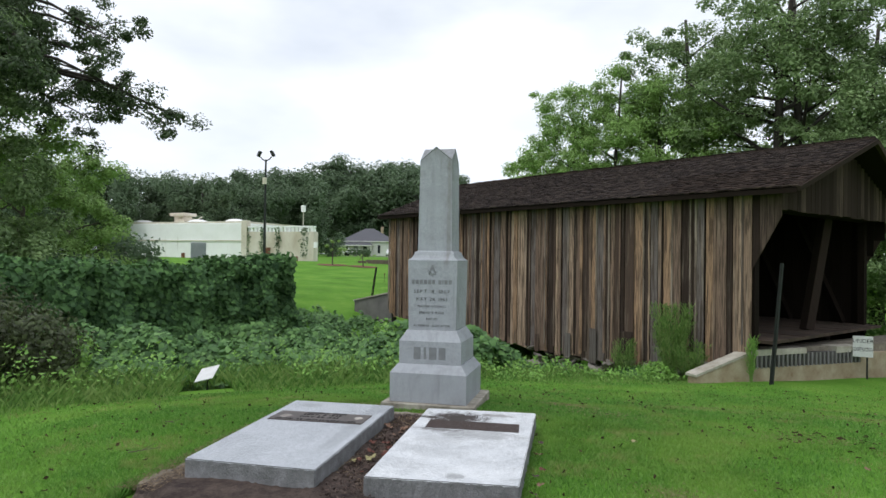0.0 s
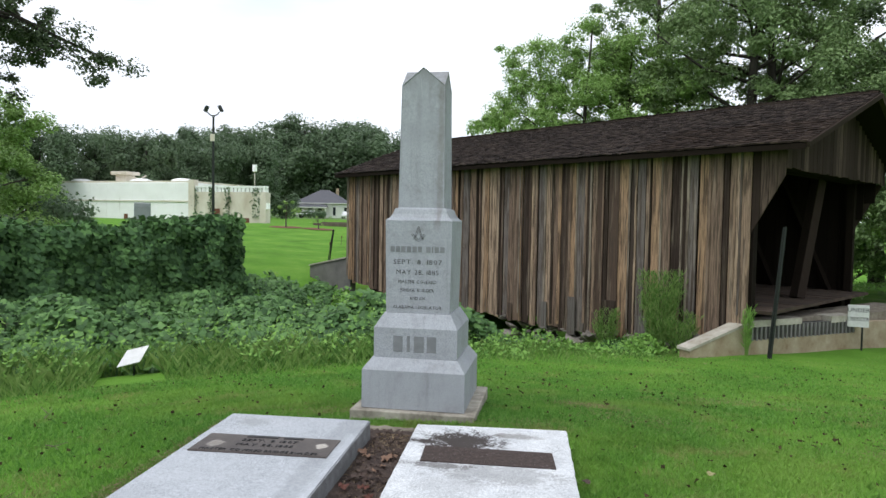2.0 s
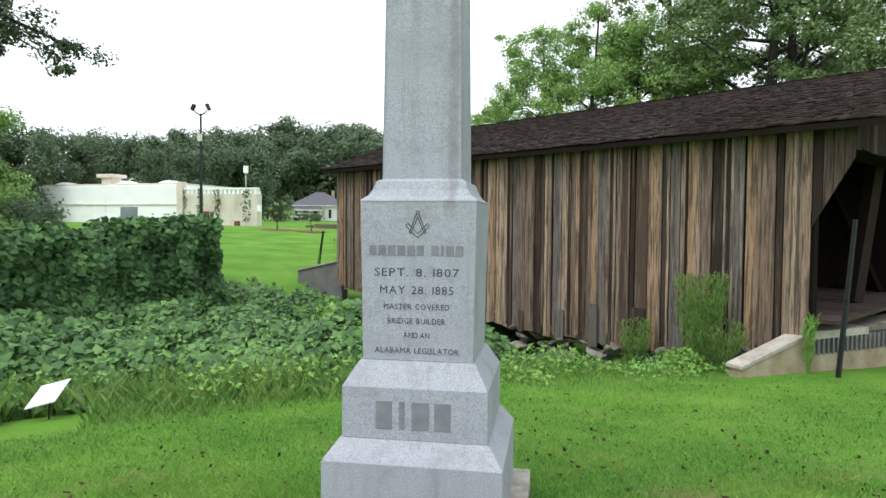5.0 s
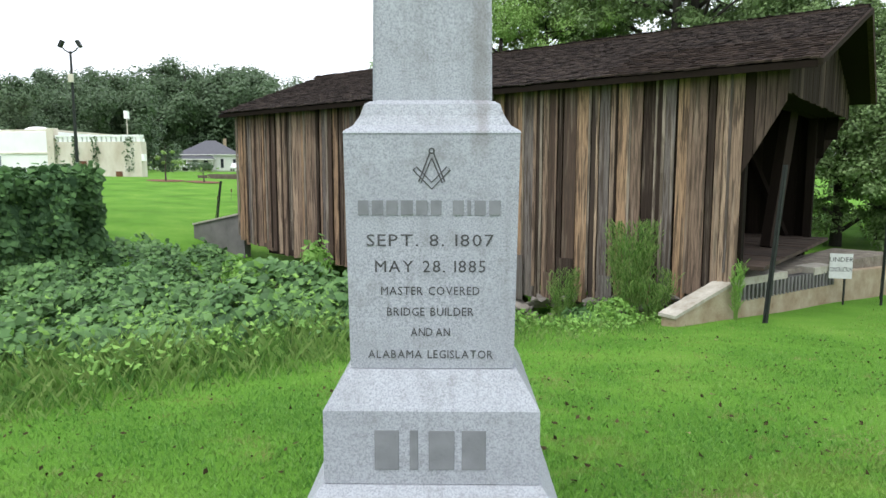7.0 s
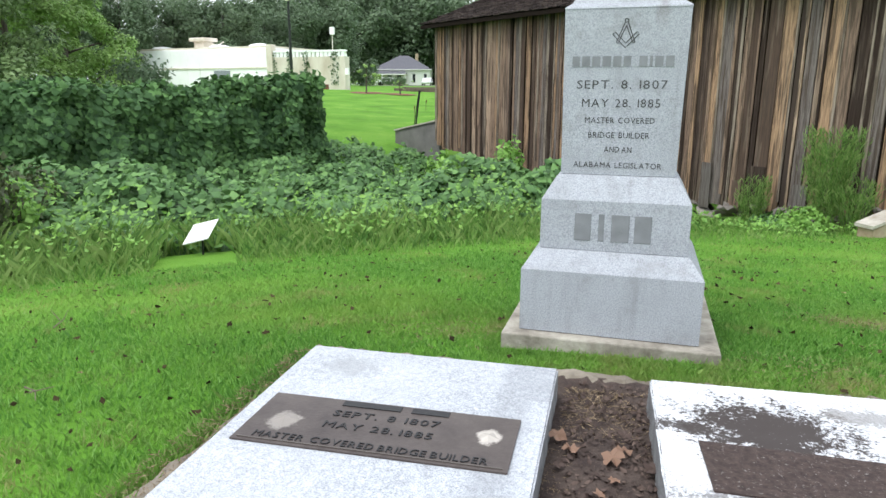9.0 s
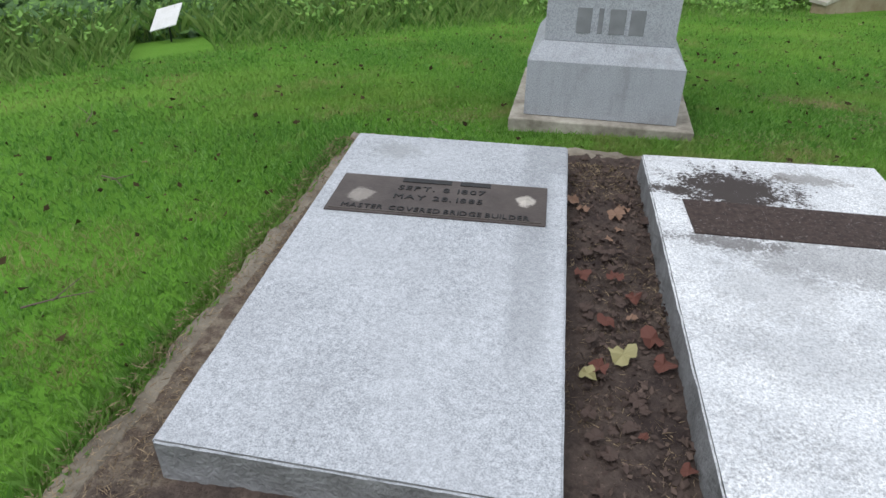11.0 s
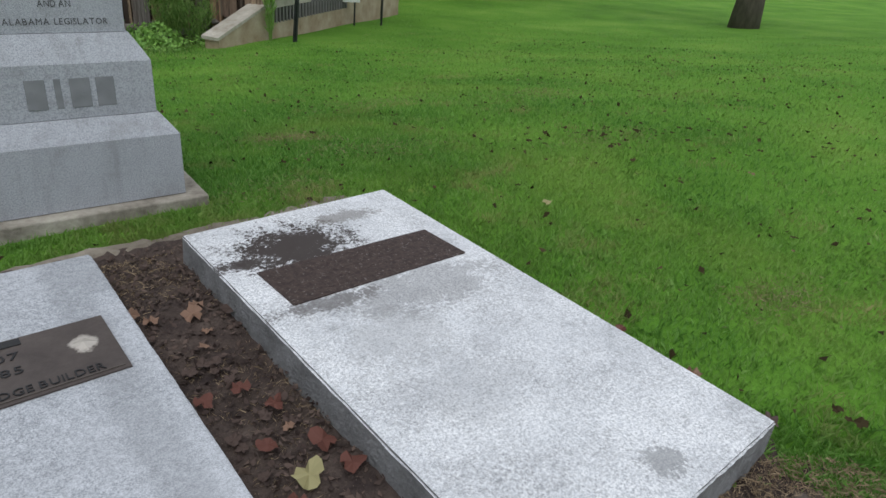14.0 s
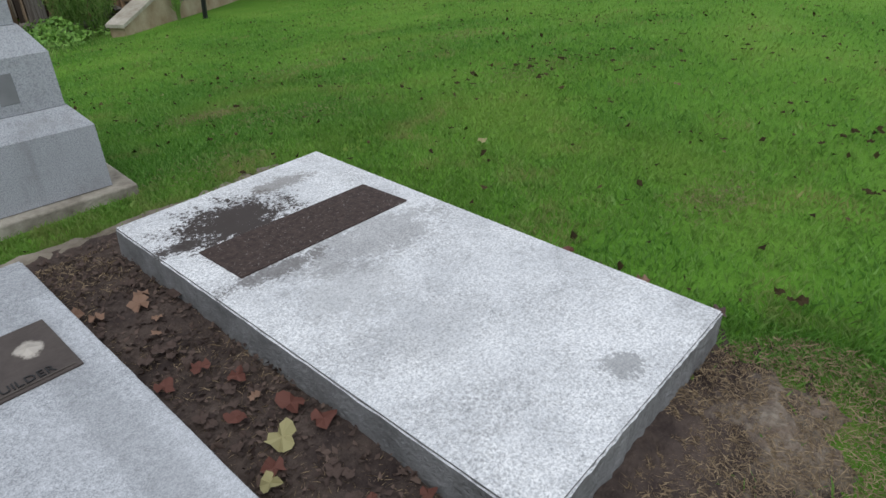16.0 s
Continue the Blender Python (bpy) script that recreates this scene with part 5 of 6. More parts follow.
# the oak whose limbs hang in from the left
def build_oak():
    """A spreading oak: limbs run out from the trunk and droop, twigs carry the leaf tufts."""
    rng = np.random.default_rng(411)
    base = np.array(on_ground(-23.8, 12.4))
    g = thing("oak_tree", "large dark oak with drooping limbs reaching over the ravine", "tree", at=tuple(base))
    v, f = tube([(0, 0, -0.4), (0.1, 0, 3), (0.3, 0.1, 7), (0.2, 0, 13)], [0.55, 0.42, 0.32, 0.1], 10)
    link_mesh("trunk", v, f, M_BARK_D, g, smooth=True)
    pts = []
    for k in range(38):
        a = rng.uniform(-1.1, 1.1) if k < 28 else rng.uniform(1.1, 5.2)
        reach = rng.uniform(5.5, 11.2)
        z0 = rng.uniform(7.5, 12.0)
        z1 = max(z0 + rng.uniform(-1.6, 3.4) - 0.12 * reach, 7.4)
        p0 = np.array([0.2, 0, z0])
        p3 = np.array([reach * math.cos(a), reach * math.sin(a) * 0.8, z1])
        p1 = p0 + (p3 - p0) * 0.35 + np.array([0, 0, 1.0])
        p2 = p0 + (p3 - p0) * 0.7 + np.array([0, 0, 0.8])
        v, f = tube([p0, p1, p2, p3], [0.14, 0.09, 0.055, 0.015], 6)
        link_mesh("limb", v, f, M_BARK_D, g, smooth=True)
        for q in range(7):
            t = rng.uniform(0.35, 1.0)
            m0 = p1 + (p2 - p1) * (t - 0.35) / 0.35 if t < 0.7 else p2 + (p3 - p2) * (t - 0.7) / 0.3
            e = m0 + rng.normal(0, 0.75, 3) + np.array([0, 0, -0.15])
            v, f = tube([m0, (m0 + e) / 2 + np.array([0, 0, 0.1]), e], [0.025, 0.016, 0.006], 4)
            link_mesh("twig", v, f, M_BARK_D, g)
            pts.append(e)
            pts.append((m0 + e) / 2)
    pts = np.array(pts)
    n = 66000
    pick = rng.integers(0, len(pts), n)
    d = rng.normal(size=(n, 3))
    d /= np.linalg.norm(d, axis=1)[:, None]
    size = rng.uniform(0.28, 0.7, len(pts))
    c = pts[pick] + d * (size[pick] * rng.uniform(0.1, 1, n) ** 0.6)[:, None] * np.array([1, 1, 0.7])
    v, f = leaf_arrays(c, d + rng.normal(0, 0.6, (n, 3)) + np.array([0, 0, 0.5]), rng.uniform(0.09, 0.19, n), rng, 0.6)
    tri_mesh("crown", v, f, M_LEAF_OAK, g)


build_oak()

# the trunk on the lawn
build_tree(on_ground(19.7, 8.3), 11, 4.5, 0.40, 6000, 0.2, 421, M_LEAF_OAK, "lone tree with a stout bark trunk on the lawn", M_BARK, 0.5, clumps=26)

# small planted trees in mulch rings
for x, y in ((-19.5, 43.5), (-17.0, 43.8)):
    z = float(ground_z(x, y))
    bm = bmesh.new()
    bmesh.ops.create_circle(bm, cap_ends=True, segments=20, radius=1.25)
    for q in bm.verts:
        q.co = (q.co.x + x, q.co.y + y, float(ground_z(q.co.x + x, q.co.y + y)) + 0.03)
    tagged(part("mulch_ring", bm, M_MULCH), "round bed of red mulch on the lawn", "mulch bed", "mulch beds")
    build_tree((x, y, z), 2.6 if x < -18 else 1.1, 0.9, 0.06, 700 if x < -18 else 60, 0.13, int(-x * 10), M_LEAF_LIGHT, "thin sapling staked in a mulch bed", M_BARK, 0.4, clumps=10, group="saplings", limbs=5, name="sapling")

# low timber edging on the far lawn, bushes by the house and the road
e = thing("timber_edging", "low weathered timbers edging a bed on the lawn", "edging")
part("timber", box(-19.5, -14.5, 49.2, 49.4, float(ground_z(-17, 49.3)) - 0.1, float(ground_z(-17, 49.3)) + 0.28, 0.02), M_BEAM, e)
part("timber", box(-19.5, -14.5, 51.2, 51.4, float(ground_z(-17, 51.3)) - 0.1, float(ground_z(-17, 51.3)) + 0.28, 0.02), M_BEAM, e)
r = part("road", box(-75, 30, 103.0, 107.0, 1.2, float(ground_z(-40, 105)) + 0.06), M_ROADFAR)
tagged(r, "pale gravel lane past the house", "road", kind="structure")


def build_bush(at, r, h, n, leaf, mat, seed, label, group=""):
    rng = np.random.default_rng(seed)
    g = thing("bush", label, "bush", group, at=at)
    for k in range(5):
        a = k * 1.26
        v, f = tube([(0, 0, -0.1), (0.4 * r * math.cos(a), 0.4 * r * math.sin(a), h * 0.4), (0.75 * r * math.cos(a), 0.75 * r * math.sin(a), h * 0.75)], [0.03, 0.02, 0.008], 5)
        link_mesh("stem", v, f, M_BARK, g)
    d = rng.normal(size=(n, 3))
    d /= np.linalg.norm(d, axis=1)[:, None]
    bumpy = 1 + 0.22 * np.sin(5 * d[:, 0] + seed) * np.sin(4 * d[:, 1] + 2 * seed)
    c = d * (rng.uniform(0.55, 1.0, n) * bumpy)[:, None] * np.array([r, r, h * 0.5]) + np.array([0, 0, h * 0.5])
    v, f = leaf_arrays(c, d + rng.normal(0, 0.5, (n, 3)), leaf * rng.uniform(0.6, 1.3, n), rng)
    tri_mesh("foliage", v, f, mat, g)


for i, (x, y, r_, h_) in enumerate(((-52.5, 114, 2.2, 2.6), (-50, 114.5, 1.8, 2.2), (-47, 110, 2.3, 2.4), (-37.5, 100, 1.2, 1.5), (-49, 109, 2.0, 1.9), (-44, 112, 1.6, 1.6), (-56, 118, 2.4, 2.6))):
    build_bush(on_ground(x, y), r_, h_, 900, 0.2, M_LEAF_FAR if i % 2 else M_LEAF_LIGHT, 500 + i, "round green shrub by the lane", "shrubs")
# brush before the shed
for i, (b, d, r_, h_) in enumerate(((-38.6, 34, 1.4, 2.4), (-40.5, 32, 1.6, 1.6), (-43, 29, 1.9, 1.8))):
    x, y = from_eye(b, d)
    build_bush(on_ground(x, y), r_, h_, 1800, 0.17, M_LEAF_LIGHT if i % 2 else M_LEAF_FAR, 540 + i, "scrubby shrub in front of the white shed", "scrub")

# survey stakes on the far lawn
for x, y in ((-10.0, 26.5), (-9.2, 30.0), (-8.0, 30.5), (-10.9, 31.0), (-7.0, 28.5)):
    g = thing("survey_stake", "thin survey stake with an orange ribbon", "stake", "survey stakes", at=on_ground(x, y))
    v, f = tube([(0, 0, -0.1), (0.02, 0, 0.55)], [0.012, 0.012], 4)
    link_mesh("stake", v, f, M_BEAM, g)
    part("ribbon", box(0.0, 0.05, -0.01, 0.01, 0.4, 0.55), M_REDLEAF, g)

# ---- vines, hedge and weeds ----


def bridge_coords(x, y):
    rx, ry = x - SP[0], y - SP[1]
    return rx * UU[0] + ry * UU[1], rx * NN[0] + ry * NN[1]


def vine_top(x, y):
    """The upper surface of the vine mat over the ravine."""
    h = 0.55 + 0.35 * np.sin(0.9 * x + 0.4 * y) * np.sin(0.7 * y - 0.3 * x + 1) + 0.18 * np.sin(2.3 * x - 1.1 * y) * np.sin(1.9 * y + 0.7 * x)
    al, ac = bridge_coords(x, y)
    h = h + 1.0 * np.exp(-((al - 10.8) / 2.6) ** 2) * smooth_step(-0.2, -1.6, ac)
    h = h * (0.25 + 0.75 * smooth_step(-1.0, -5.0, ac)) * np.where(al < 11, 1, 0.8)
    return ground_z(x, y) + h * smooth_step(1.2, 3.0, past_edge(x, y))


def clear_of_board(x, y):
    """Flattened growth round the fallen board."""
    rx, ry = x + 4.95, y - 3.75
    s, t = rx * 0.55 - ry * 0.835, rx * 0.835 + ry * 0.55
    return ~((s > -0.3) & (s < 2.0) & (np.abs(t) < 0.42))


def build_vines():
    rng = np.random.default_rng(21)
    n = 250000
    x = rng.uniform(-26, 2, n)
    y = rng.uniform(-2, 24, n)
    al, ac = bridge_coords(x, y)
    pe = past_edge(x, y)
    keep = (pe > 1.5) & (ac < np.where((al > 3.2) & (al < 10.2), -2.2, -0.3)) & (al < 17.3 + 1.5 * np.sin(ac)) & (al > 4.5) | (pe > 1.5) & (al >= 15.5) & (al < 17.5) & (ac < -1.2)
    keep &= clear_of_board(x, y)
    x, y = x[keep], y[keep]
    z = vine_top(x, y)
    e = 0.05
    nx = -(vine_top(x + e, y) - z) / e
    ny = -(vine_top(x, y + e) - z) / e
    nrm = np.stack([nx, ny, np.ones_like(x)], 1)
    m = len(x)
    lump = 0.5 + 0.5 * np.sin(4.3 * x + 1.7 * y) * np.sin(3.9 * y - 2.1 * x)
    mound = np.abs(np.sin(1.55 * x + 0.7 * y + 0.8 * np.sin(1.1 * y)) * np.sin(1.45 * y - 0.6 * x + 0.9 * np.sin(1.3 * x)))
    z = z + rng.uniform(-0.30, 0.08, m) + 0.14 * lump + (0.62 * np.sqrt(mound) - 0.42) * smooth_step(1.5, 3.0, pe[keep])
    nrm = nrm + rng.normal(0, 0.5, (m, 3)) + np.array([0.1, -0.45, 0.3])
    v, f = leaf_arrays(np.stack([x, y, z], 1), nrm, rng.uniform(0.09, 0.20, m), rng, 1.0)
    tagged(tri_mesh("vine_mat", v, f, M_LEAF_KUDZU), "dense mat of broad green vine leaves over the ravine", "vines", kind="stuff")


build_vines()


def build_hedge():
    rng = np.random.default_rng(22)
    a = np.array(from_eye(-27.6, 25.0))
    b = np.array(from_eye(-54.0, 21.0))
    g = thing("overgrown_hedge", "block-shaped hedge smothered in dark green vines", "hedge")
    d = b - a
    L = np.hypot(*d)
    d = d / L
    p = np.array([-d[1], d[0]])
    if p @ (np.array([1.7, -6.5]) - a) < 0:
        p = -p
    n = 34000
    t = rng.uniform(0, L, n)
    w = rng.uniform(-1, 1, n)
    zz = rng.uniform(0, 1, n)
    face = rng.choice(4, n, p=(0.55, 0.27, 0.08, 0.10))
    w = np.where(face == 0, 1.0, np.where(face == 2, -1.0, w))
    zz = np.where(face == 1, 1.0, zz)
    t = np.where(face == 3, 0.0, t)
    wob = 0.2 * np.sin(2.1 * t) + 0.16 * np.sin(5.3 * t + 1) + 0.16 * np.sin(6 * zz + 3 * t) + 0.1 * np.sin(13 * zz + 9 * t)
    top = 1.2 + 0.12 * np.sin(0.8 * t + 1) + 0.1 * np.sin(3.1 * t) + 0.07 * np.sin(7.3 * t) - 0.02 * t
    x = a[0] + d[0] * t + p[0] * (w * 0.9 + wob * w)
    y = a[1] + d[1] * t + p[1] * (w * 0.9 + wob * w)
    x = x - d[0] * (face == 3) * (0.15 * np.sin(6 * zz))
    gz = ground_z(x, y) - 0.3
    z = gz + (top - gz) * zz + rng.normal(0, 0.09, n)
    lump = 0.30 * np.abs(np.sin(1.9 * t + 0.5 * z) * np.sin(2.1 * z - 0.7 * t)) + 0.16 * np.sin(4.1 * t + 2.2 * z) * np.sin(3.3 * z - 1.9 * t) + rng.uniform(-0.28, 0.06, n)
    x, y = x + p[0] * w * lump, y + p[1] * w * lump
    nrm = np.where((face == 1)[:, None], np.array([0, 0, 1.0]), np.stack([p[0] * w, p[1] * w, np.full(n, 0.6)], 1)) + rng.normal(0, 0.45, (n, 3))
    v, f = leaf_arrays(np.stack([x, y, z], 1), nrm, rng.uniform(0.11, 0.25, n), rng, 1.0)
    tri_mesh("foliage", v, f, M_LEAF_HEDGE, g)
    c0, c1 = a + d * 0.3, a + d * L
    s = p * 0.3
    # dark block added inside the foliage, standing in for shade in the gaps
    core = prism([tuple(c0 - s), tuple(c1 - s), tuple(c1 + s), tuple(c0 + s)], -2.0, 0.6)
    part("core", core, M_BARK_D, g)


build_hedge()


def build_weeds():
    rng = np.random.default_rng(23)
    n = 95000
    x = rng.uniform(-14, 4.5, n)
    y = rng.uniform(-5, 11, n)
    pe = past_edge(x, y)
    al, ac = bridge_coords(x, y)
    keep = (pe > -0.25) & (pe < 2.6) & (ac < np.where((al > 3.0) & (al < 9.8), -2.35, -0.15))
    keep &= clear_of_board(x, y)
    x, y, pe = x[keep], y[keep], pe[keep]
    m = len(x)
    h = np.clip(0.12 + 0.16 * pe, 0.10, 0.42) * rng.uniform(0.6, 1.5, m) * (1 - 0.6 * smooth_step(-2.2, 0.2, x))
    v, f = blade_arrays(np.stack([x, y, ground_z(x, y) - 0.02], 1), h * 0.9, rng.uniform(0.006, 0.014, m), rng, 0.9)
    tagged(tri_mesh("tall_grass", v, f, M_TALLGRASS), "rough tall grass along the edge of the lawn", "tall grass", kind="stuff")
    n = 36000
    x = rng.uniform(-14, 4.0, n)
    y = rng.uniform(-4, 11, n)
    pe = past_edge(x, y)
    al, ac = bridge_coords(x, y)
    lump = np.sin(1.9 * x + 0.8 * y) * np.sin(1.7 * y - x)
    keep = (pe > 0.5) & (pe < 3.4) & (ac < np.where((al > 3.0) & (al < 9.8), -2.25, -0.2)) & (lump > -0.25)
    keep &= clear_of_board(x, y)
    x, y, pe, lump = x[keep], y[keep], pe[keep], lump[keep]
    m = len(x)
    z = ground_z(x, y) + rng.uniform(0.05, 0.30 + 0.55 * np.clip(lump, 0, 1) + 0.12 * pe, m) * (1 - 0.6 * smooth_step(-2.2, 0.2, x))
    v, f = leaf_arrays(np.stack([x, y, z], 1), rng.normal(0, 0.6, (m, 3)) + np.array([0, -0.4, 1]), rng.uniform(0.05, 0.11, m), rng, 0.55)
    tagged(tri_mesh("weeds", v, f, M_LEAF_WEED), "bright green broad-leaved weeds on the bank", "weeds", kind="stuff")


build_weeds()


def build_tall_weed(al, ac, h, seed, n=900, spread=0.22, mat=None):
    """A clump of feathery upright weed stems."""
    rng = np.random.default_rng(seed)
    p = on_bridge(al, ac)
    z = float(ground_z(p[0], p[1]))
    g = thing("tall_weed", "feathery light green weed growing against the bridge", "weed", "tall weeds", at=(p[0], p[1], z))
    for k in range(6):
        a = k * 1.05
        q = np.array([spread * math.cos(a), spread * math.sin(a), 0])
        v, f = tube([q * 0.3 + np.array([0, 0, -0.1]), q * 0.7 + np.array([0, 0, h * 0.5]), q + np.array([0, 0, h * rng.uniform(0.8, 1.0)])], [0.012, 0.008, 0.003], 5)
        link_mesh("stem", v, f, M_TALLGRASS, g)
    c = np.stack([rng.normal(0, spread, n), rng.normal(0, spread, n), h * rng.uniform(0.1, 1.0, n) ** 0.7], 1)
    up = c[:, 2] / h
    stem = rng.integers(0, 9, n)
    ang = stem * 2.4
    tall = 0.62 + 0.38 * np.abs(np.sin(stem * 1.7 + seed))
    c[:, 0] = c[:, 0] * 0.3 + spread * 1.2 * np.cos(ang) * (0.35 + 0.9 * up)
    c[:, 1] = c[:, 1] * 0.3 + spread * 1.2 * np.sin(ang) * (0.35 + 0.9 * up)
    c[:, 2] *= tall
    v, f = blade_arrays(c, rng.uniform(0.05, 0.13, n), rng.uniform(0.005, 0.010, n), rng, 0.9)
    tri_mesh("leaves", v, f, mat or M_LEAF_WEED, g)


build_tall_weed(2.75, -0.5, 1.85, 61, 5600, 0.25, M_TALLGRASS)
build_tall_weed(2.35, -0.45, 0.9, 66, 1500, 0.22, M_TALLGRASS)
build_tall_weed(4.1, -0.5, 1.25, 62, 1600, 0.17, M_TALLGRASS)
build_tall_weed(6.0, -0.9, 1.0, 63, 700, 0.14, M_TALLGRASS)
build_tall_weed(8.4, -0.6, 1.2, 64, 900, 0.18)
build_tall_weed(1.0, -0.12, 1.0, 65, 500, 0.06)
for i, (al, ac, h) in enumerate(((3.3, -1.1, 0.4), (9.5, -2.3, 0.8), (10.1, -1.8, 1.0), (2.9, -0.9, 0.5))):
    p = on_bridge(al, ac)
    build_bush(on_ground(p[0], p[1]), 0.5, h, 900, 0.09, M_LEAF_WEED if i % 2 else M_LEAF_KUDZU, 570 + i, "low leafy weed clump under the bridge wall", "weed clumps")


for i, (x, y, h, r_) in enumerate(((-3.6, 9.3, 1.25, 0.4), (-2.3, 9.6, 1.3, 0.35), (-3.0, 8.2, 0.9, 0.5), (-8.6, 4.6, 1.1, 0.8), (-10.5, 5.5, 1.3, 0.9), (-7.6, 3.4, 0.8, 0.5))):
    build_bush(on_ground(x, y), r_, h + 0.3, 700, 0.12, M_LEAF_WEED, 590 + i, "bright green upright weed among the vines", "upright weeds")


for i, (b, d, r_, h_) in enumerate(((-45.5, 12.6, 0.9, 1.5), (-48.5, 13.6, 1.1, 2.1), (-44.0, 15.0, 1.0, 1.5), (-50.0, 12.0, 0.9, 1.6))):
    x, y = from_eye(b, d)
    build_bush(on_ground(x, y), r_, h_, 3600, 0.09, M_LEAF_BRUSH, 620 + i, "dark tangled brush with bare brown stems", "brush")


def build_rubble():
    """Fieldstones piled under the near half of the bridge wall."""
    rnd = random.Random(9)
    g = thing("rubble_abutment", "dark fieldstone rubble under the bridge siding", "stone wall")
    meshes = []
    for k in range(8):
        bm = bmesh.new()
        bmesh.ops.create_icosphere(bm, subdivisions=1, radius=0.5)
        for v in bm.verts:
            v.co *= rnd.uniform(0.75, 1.15)
            v.co.z *= 0.42
        me = bpy.data.meshes.new("stone")
        bm.to_mesh(me)
        bm.free()
        me.materials.append(M_STONE)
        meshes.append(me)
    for k in range(280):
        al = rnd.uniform(1.6, 8.0)
        p = on_bridge(al, rnd.uniform(-0.1, 0.6))
        zb = float(ground_z(*p))
        zt = siding_bottom(al) + 0.1
        s = rnd.uniform(0.16, 0.42)
        ob = new("stone", rnd.choice(meshes))
        ob.parent = g
        ob.matrix_local = pose(p[0], p[1], rnd.uniform(zb - 0.1, max(zb, zt)), rnd.uniform(-25, 25), rnd.uniform(-25, 25), rnd.uniform(0, 360)) @ Matrix.Diagonal((s * 1.4, s, s, 1))


build_rubble()

# ---- lawn detail ----


def free_of_graves(x, y):
    bed = (x > -1.27) & (x < 1.12) & (y > -2.9) & (y < -0.36)
    bare = (((x - 0.92) / 0.48) ** 2 + ((y + 2.82) / 0.34) ** 2 < 0.75 + 0.7 * np.sin(13 * x + 3 * y) * np.sin(12 * y - 2 * x) + 0.3 * np.sin(31 * x) * np.sin(27 * y))
    mon = (np.abs(x) < 0.515) & (np.abs(y - 0.4) < 0.515)
    return ~(bed | mon | bare)


def build_lawn():
    rng = np.random.default_rng(41)
    vs, fs, off = [], [], 0
    for n, cx, cy, spread, h, w in ((230000, 0.3, -0.9, 2.1, 0.034, 0.0055), (190000, 0.8, 0.3, 4.6, 0.034, 0.0085), (150000, 2.0, 2.5, 9.5, 0.038, 0.014)):
        rr = spread * np.sqrt(-2 * np.log(1 - rng.random(n) * 0.995)) * 0.8
        aa = rng.uniform(0, 2 * np.pi, n)
        x, y = cx + rr * np.cos(aa), cy + rr * np.sin(aa)
        al, ac = bridge_coords(x, y)
        dry = np.sin(2.1 * x + 1.3 * y + 2 * np.sin(0.9 * y)) * np.sin(1.7 * y - 1.1 * x + 1)
        ok = free_of_graves(x, y) & (past_edge(x, y) < 0.1) & (ac < np.where(al < 0.3, 99, -0.2)) & (rng.random(n) < 0.75 + 0.25 * dry)
        ok &= ~((al < 2.0) & (ac > -0.2) & (al > -0.6) & (ac < 8))
        x, y = x[ok], y[ok]
        m = len(x)
        hh = h * rng.uniform(0.45, 1.25, m)
        v, f = blade_arrays(np.stack([x, y, ground_z(x, y) - 0.006], 1), hh, w * rng.uniform(0.6, 1.3, m), rng, 0.9)
        vs.append(v)
        fs.append(f + off)
        off += len(v)
    tagged(tri_mesh("lawn_grass", np.concatenate(vs), np.concatenate(fs), M_GRASS), "short mown green lawn grass", "grass", kind="stuff")
    # grass that grows ragged along the kerb and footing
    n = 12000
    t = rng.uniform(0, 1, n)
    k = np.where(rng.random(n) < 0.72, rng.integers(0, 2, n), rng.integers(2, 5, n))
    jit = np.abs(rng.normal(0, 0.05, n))
    x = np.select([k == 0, k == 1, k == 2, k == 3], [-1.24 - jit, -1.25 + 2.4 * t, -0.55 + 1.1 * t, -0.49 - jit], 0.49 + jit)
    y = np.select([k == 0, k == 1, k == 2, k == 3], [-2.9 + 2.5 * t, -0.45 + 0.09 * t + jit, -0.09 - jit, -0.1 + t], -0.1 + t)
    v, f = blade_arrays(np.stack([x, y, ground_z(x, y) - 0.01], 1), rng.uniform(0.04, 0.12, n) * np.where(k >= 2, 0.4, np.where(k == 1, 0.55, 1.0)), rng.uniform(0.004, 0.008, n), rng, 0.7)
    tagged(tri_mesh("edge_grass", v, f, M_GRASS), "ragged grass along the kerb and footing", "grass", kind="stuff")
    n = 9000
    a, q = rng.uniform(0, 6.283, n), 1.0 + rng.normal(0, 0.22, n) + 0.12 * np.sin(np.arange(n))
    x, y = 0.98 + 0.52 * q * np.cos(a), -2.84 + 0.40 * q * np.sin(a)
    q = (x > 1.24) | (y < -2.75)
    x, y, n = x[q], y[q], int(q.sum())
    v, f = blade_arrays(np.stack([x, y, np.maximum(ground_z(x, y), 0.02)], 1), rng.uniform(0.02, 0.05, n), rng.uniform(0.003, 0.006, n), rng, 1.1)
    tagged(tri_mesh("edge_grass", v, f, M_GRASS), "thin grass at the rim of the bare ground", "grass", kind="stuff")
    # straw at the bare ground
    n = 15000
    a = rng.uniform(0, 6.283, n)
    q = np.sqrt(rng.random(n))
    x, y = 0.98 + 0.50 * q * np.cos(a), -2.83 + 0.34 * q * np.sin(a)
    x2, y2 = rng.uniform(-0.12, 0.26, 5200), -0.55 - 2.0 * rng.random(5200) ** 1.5
    x3 = rng.uniform(-1.30, -1.0, 6500)
    y3 = rng.uniform(-2.9, -0.5, 6500)
    x, y = np.concatenate([x, x2, x3]), np.concatenate([y, y2, y3])
    z = np.where(x < -0.95, 0.05, 0.045)
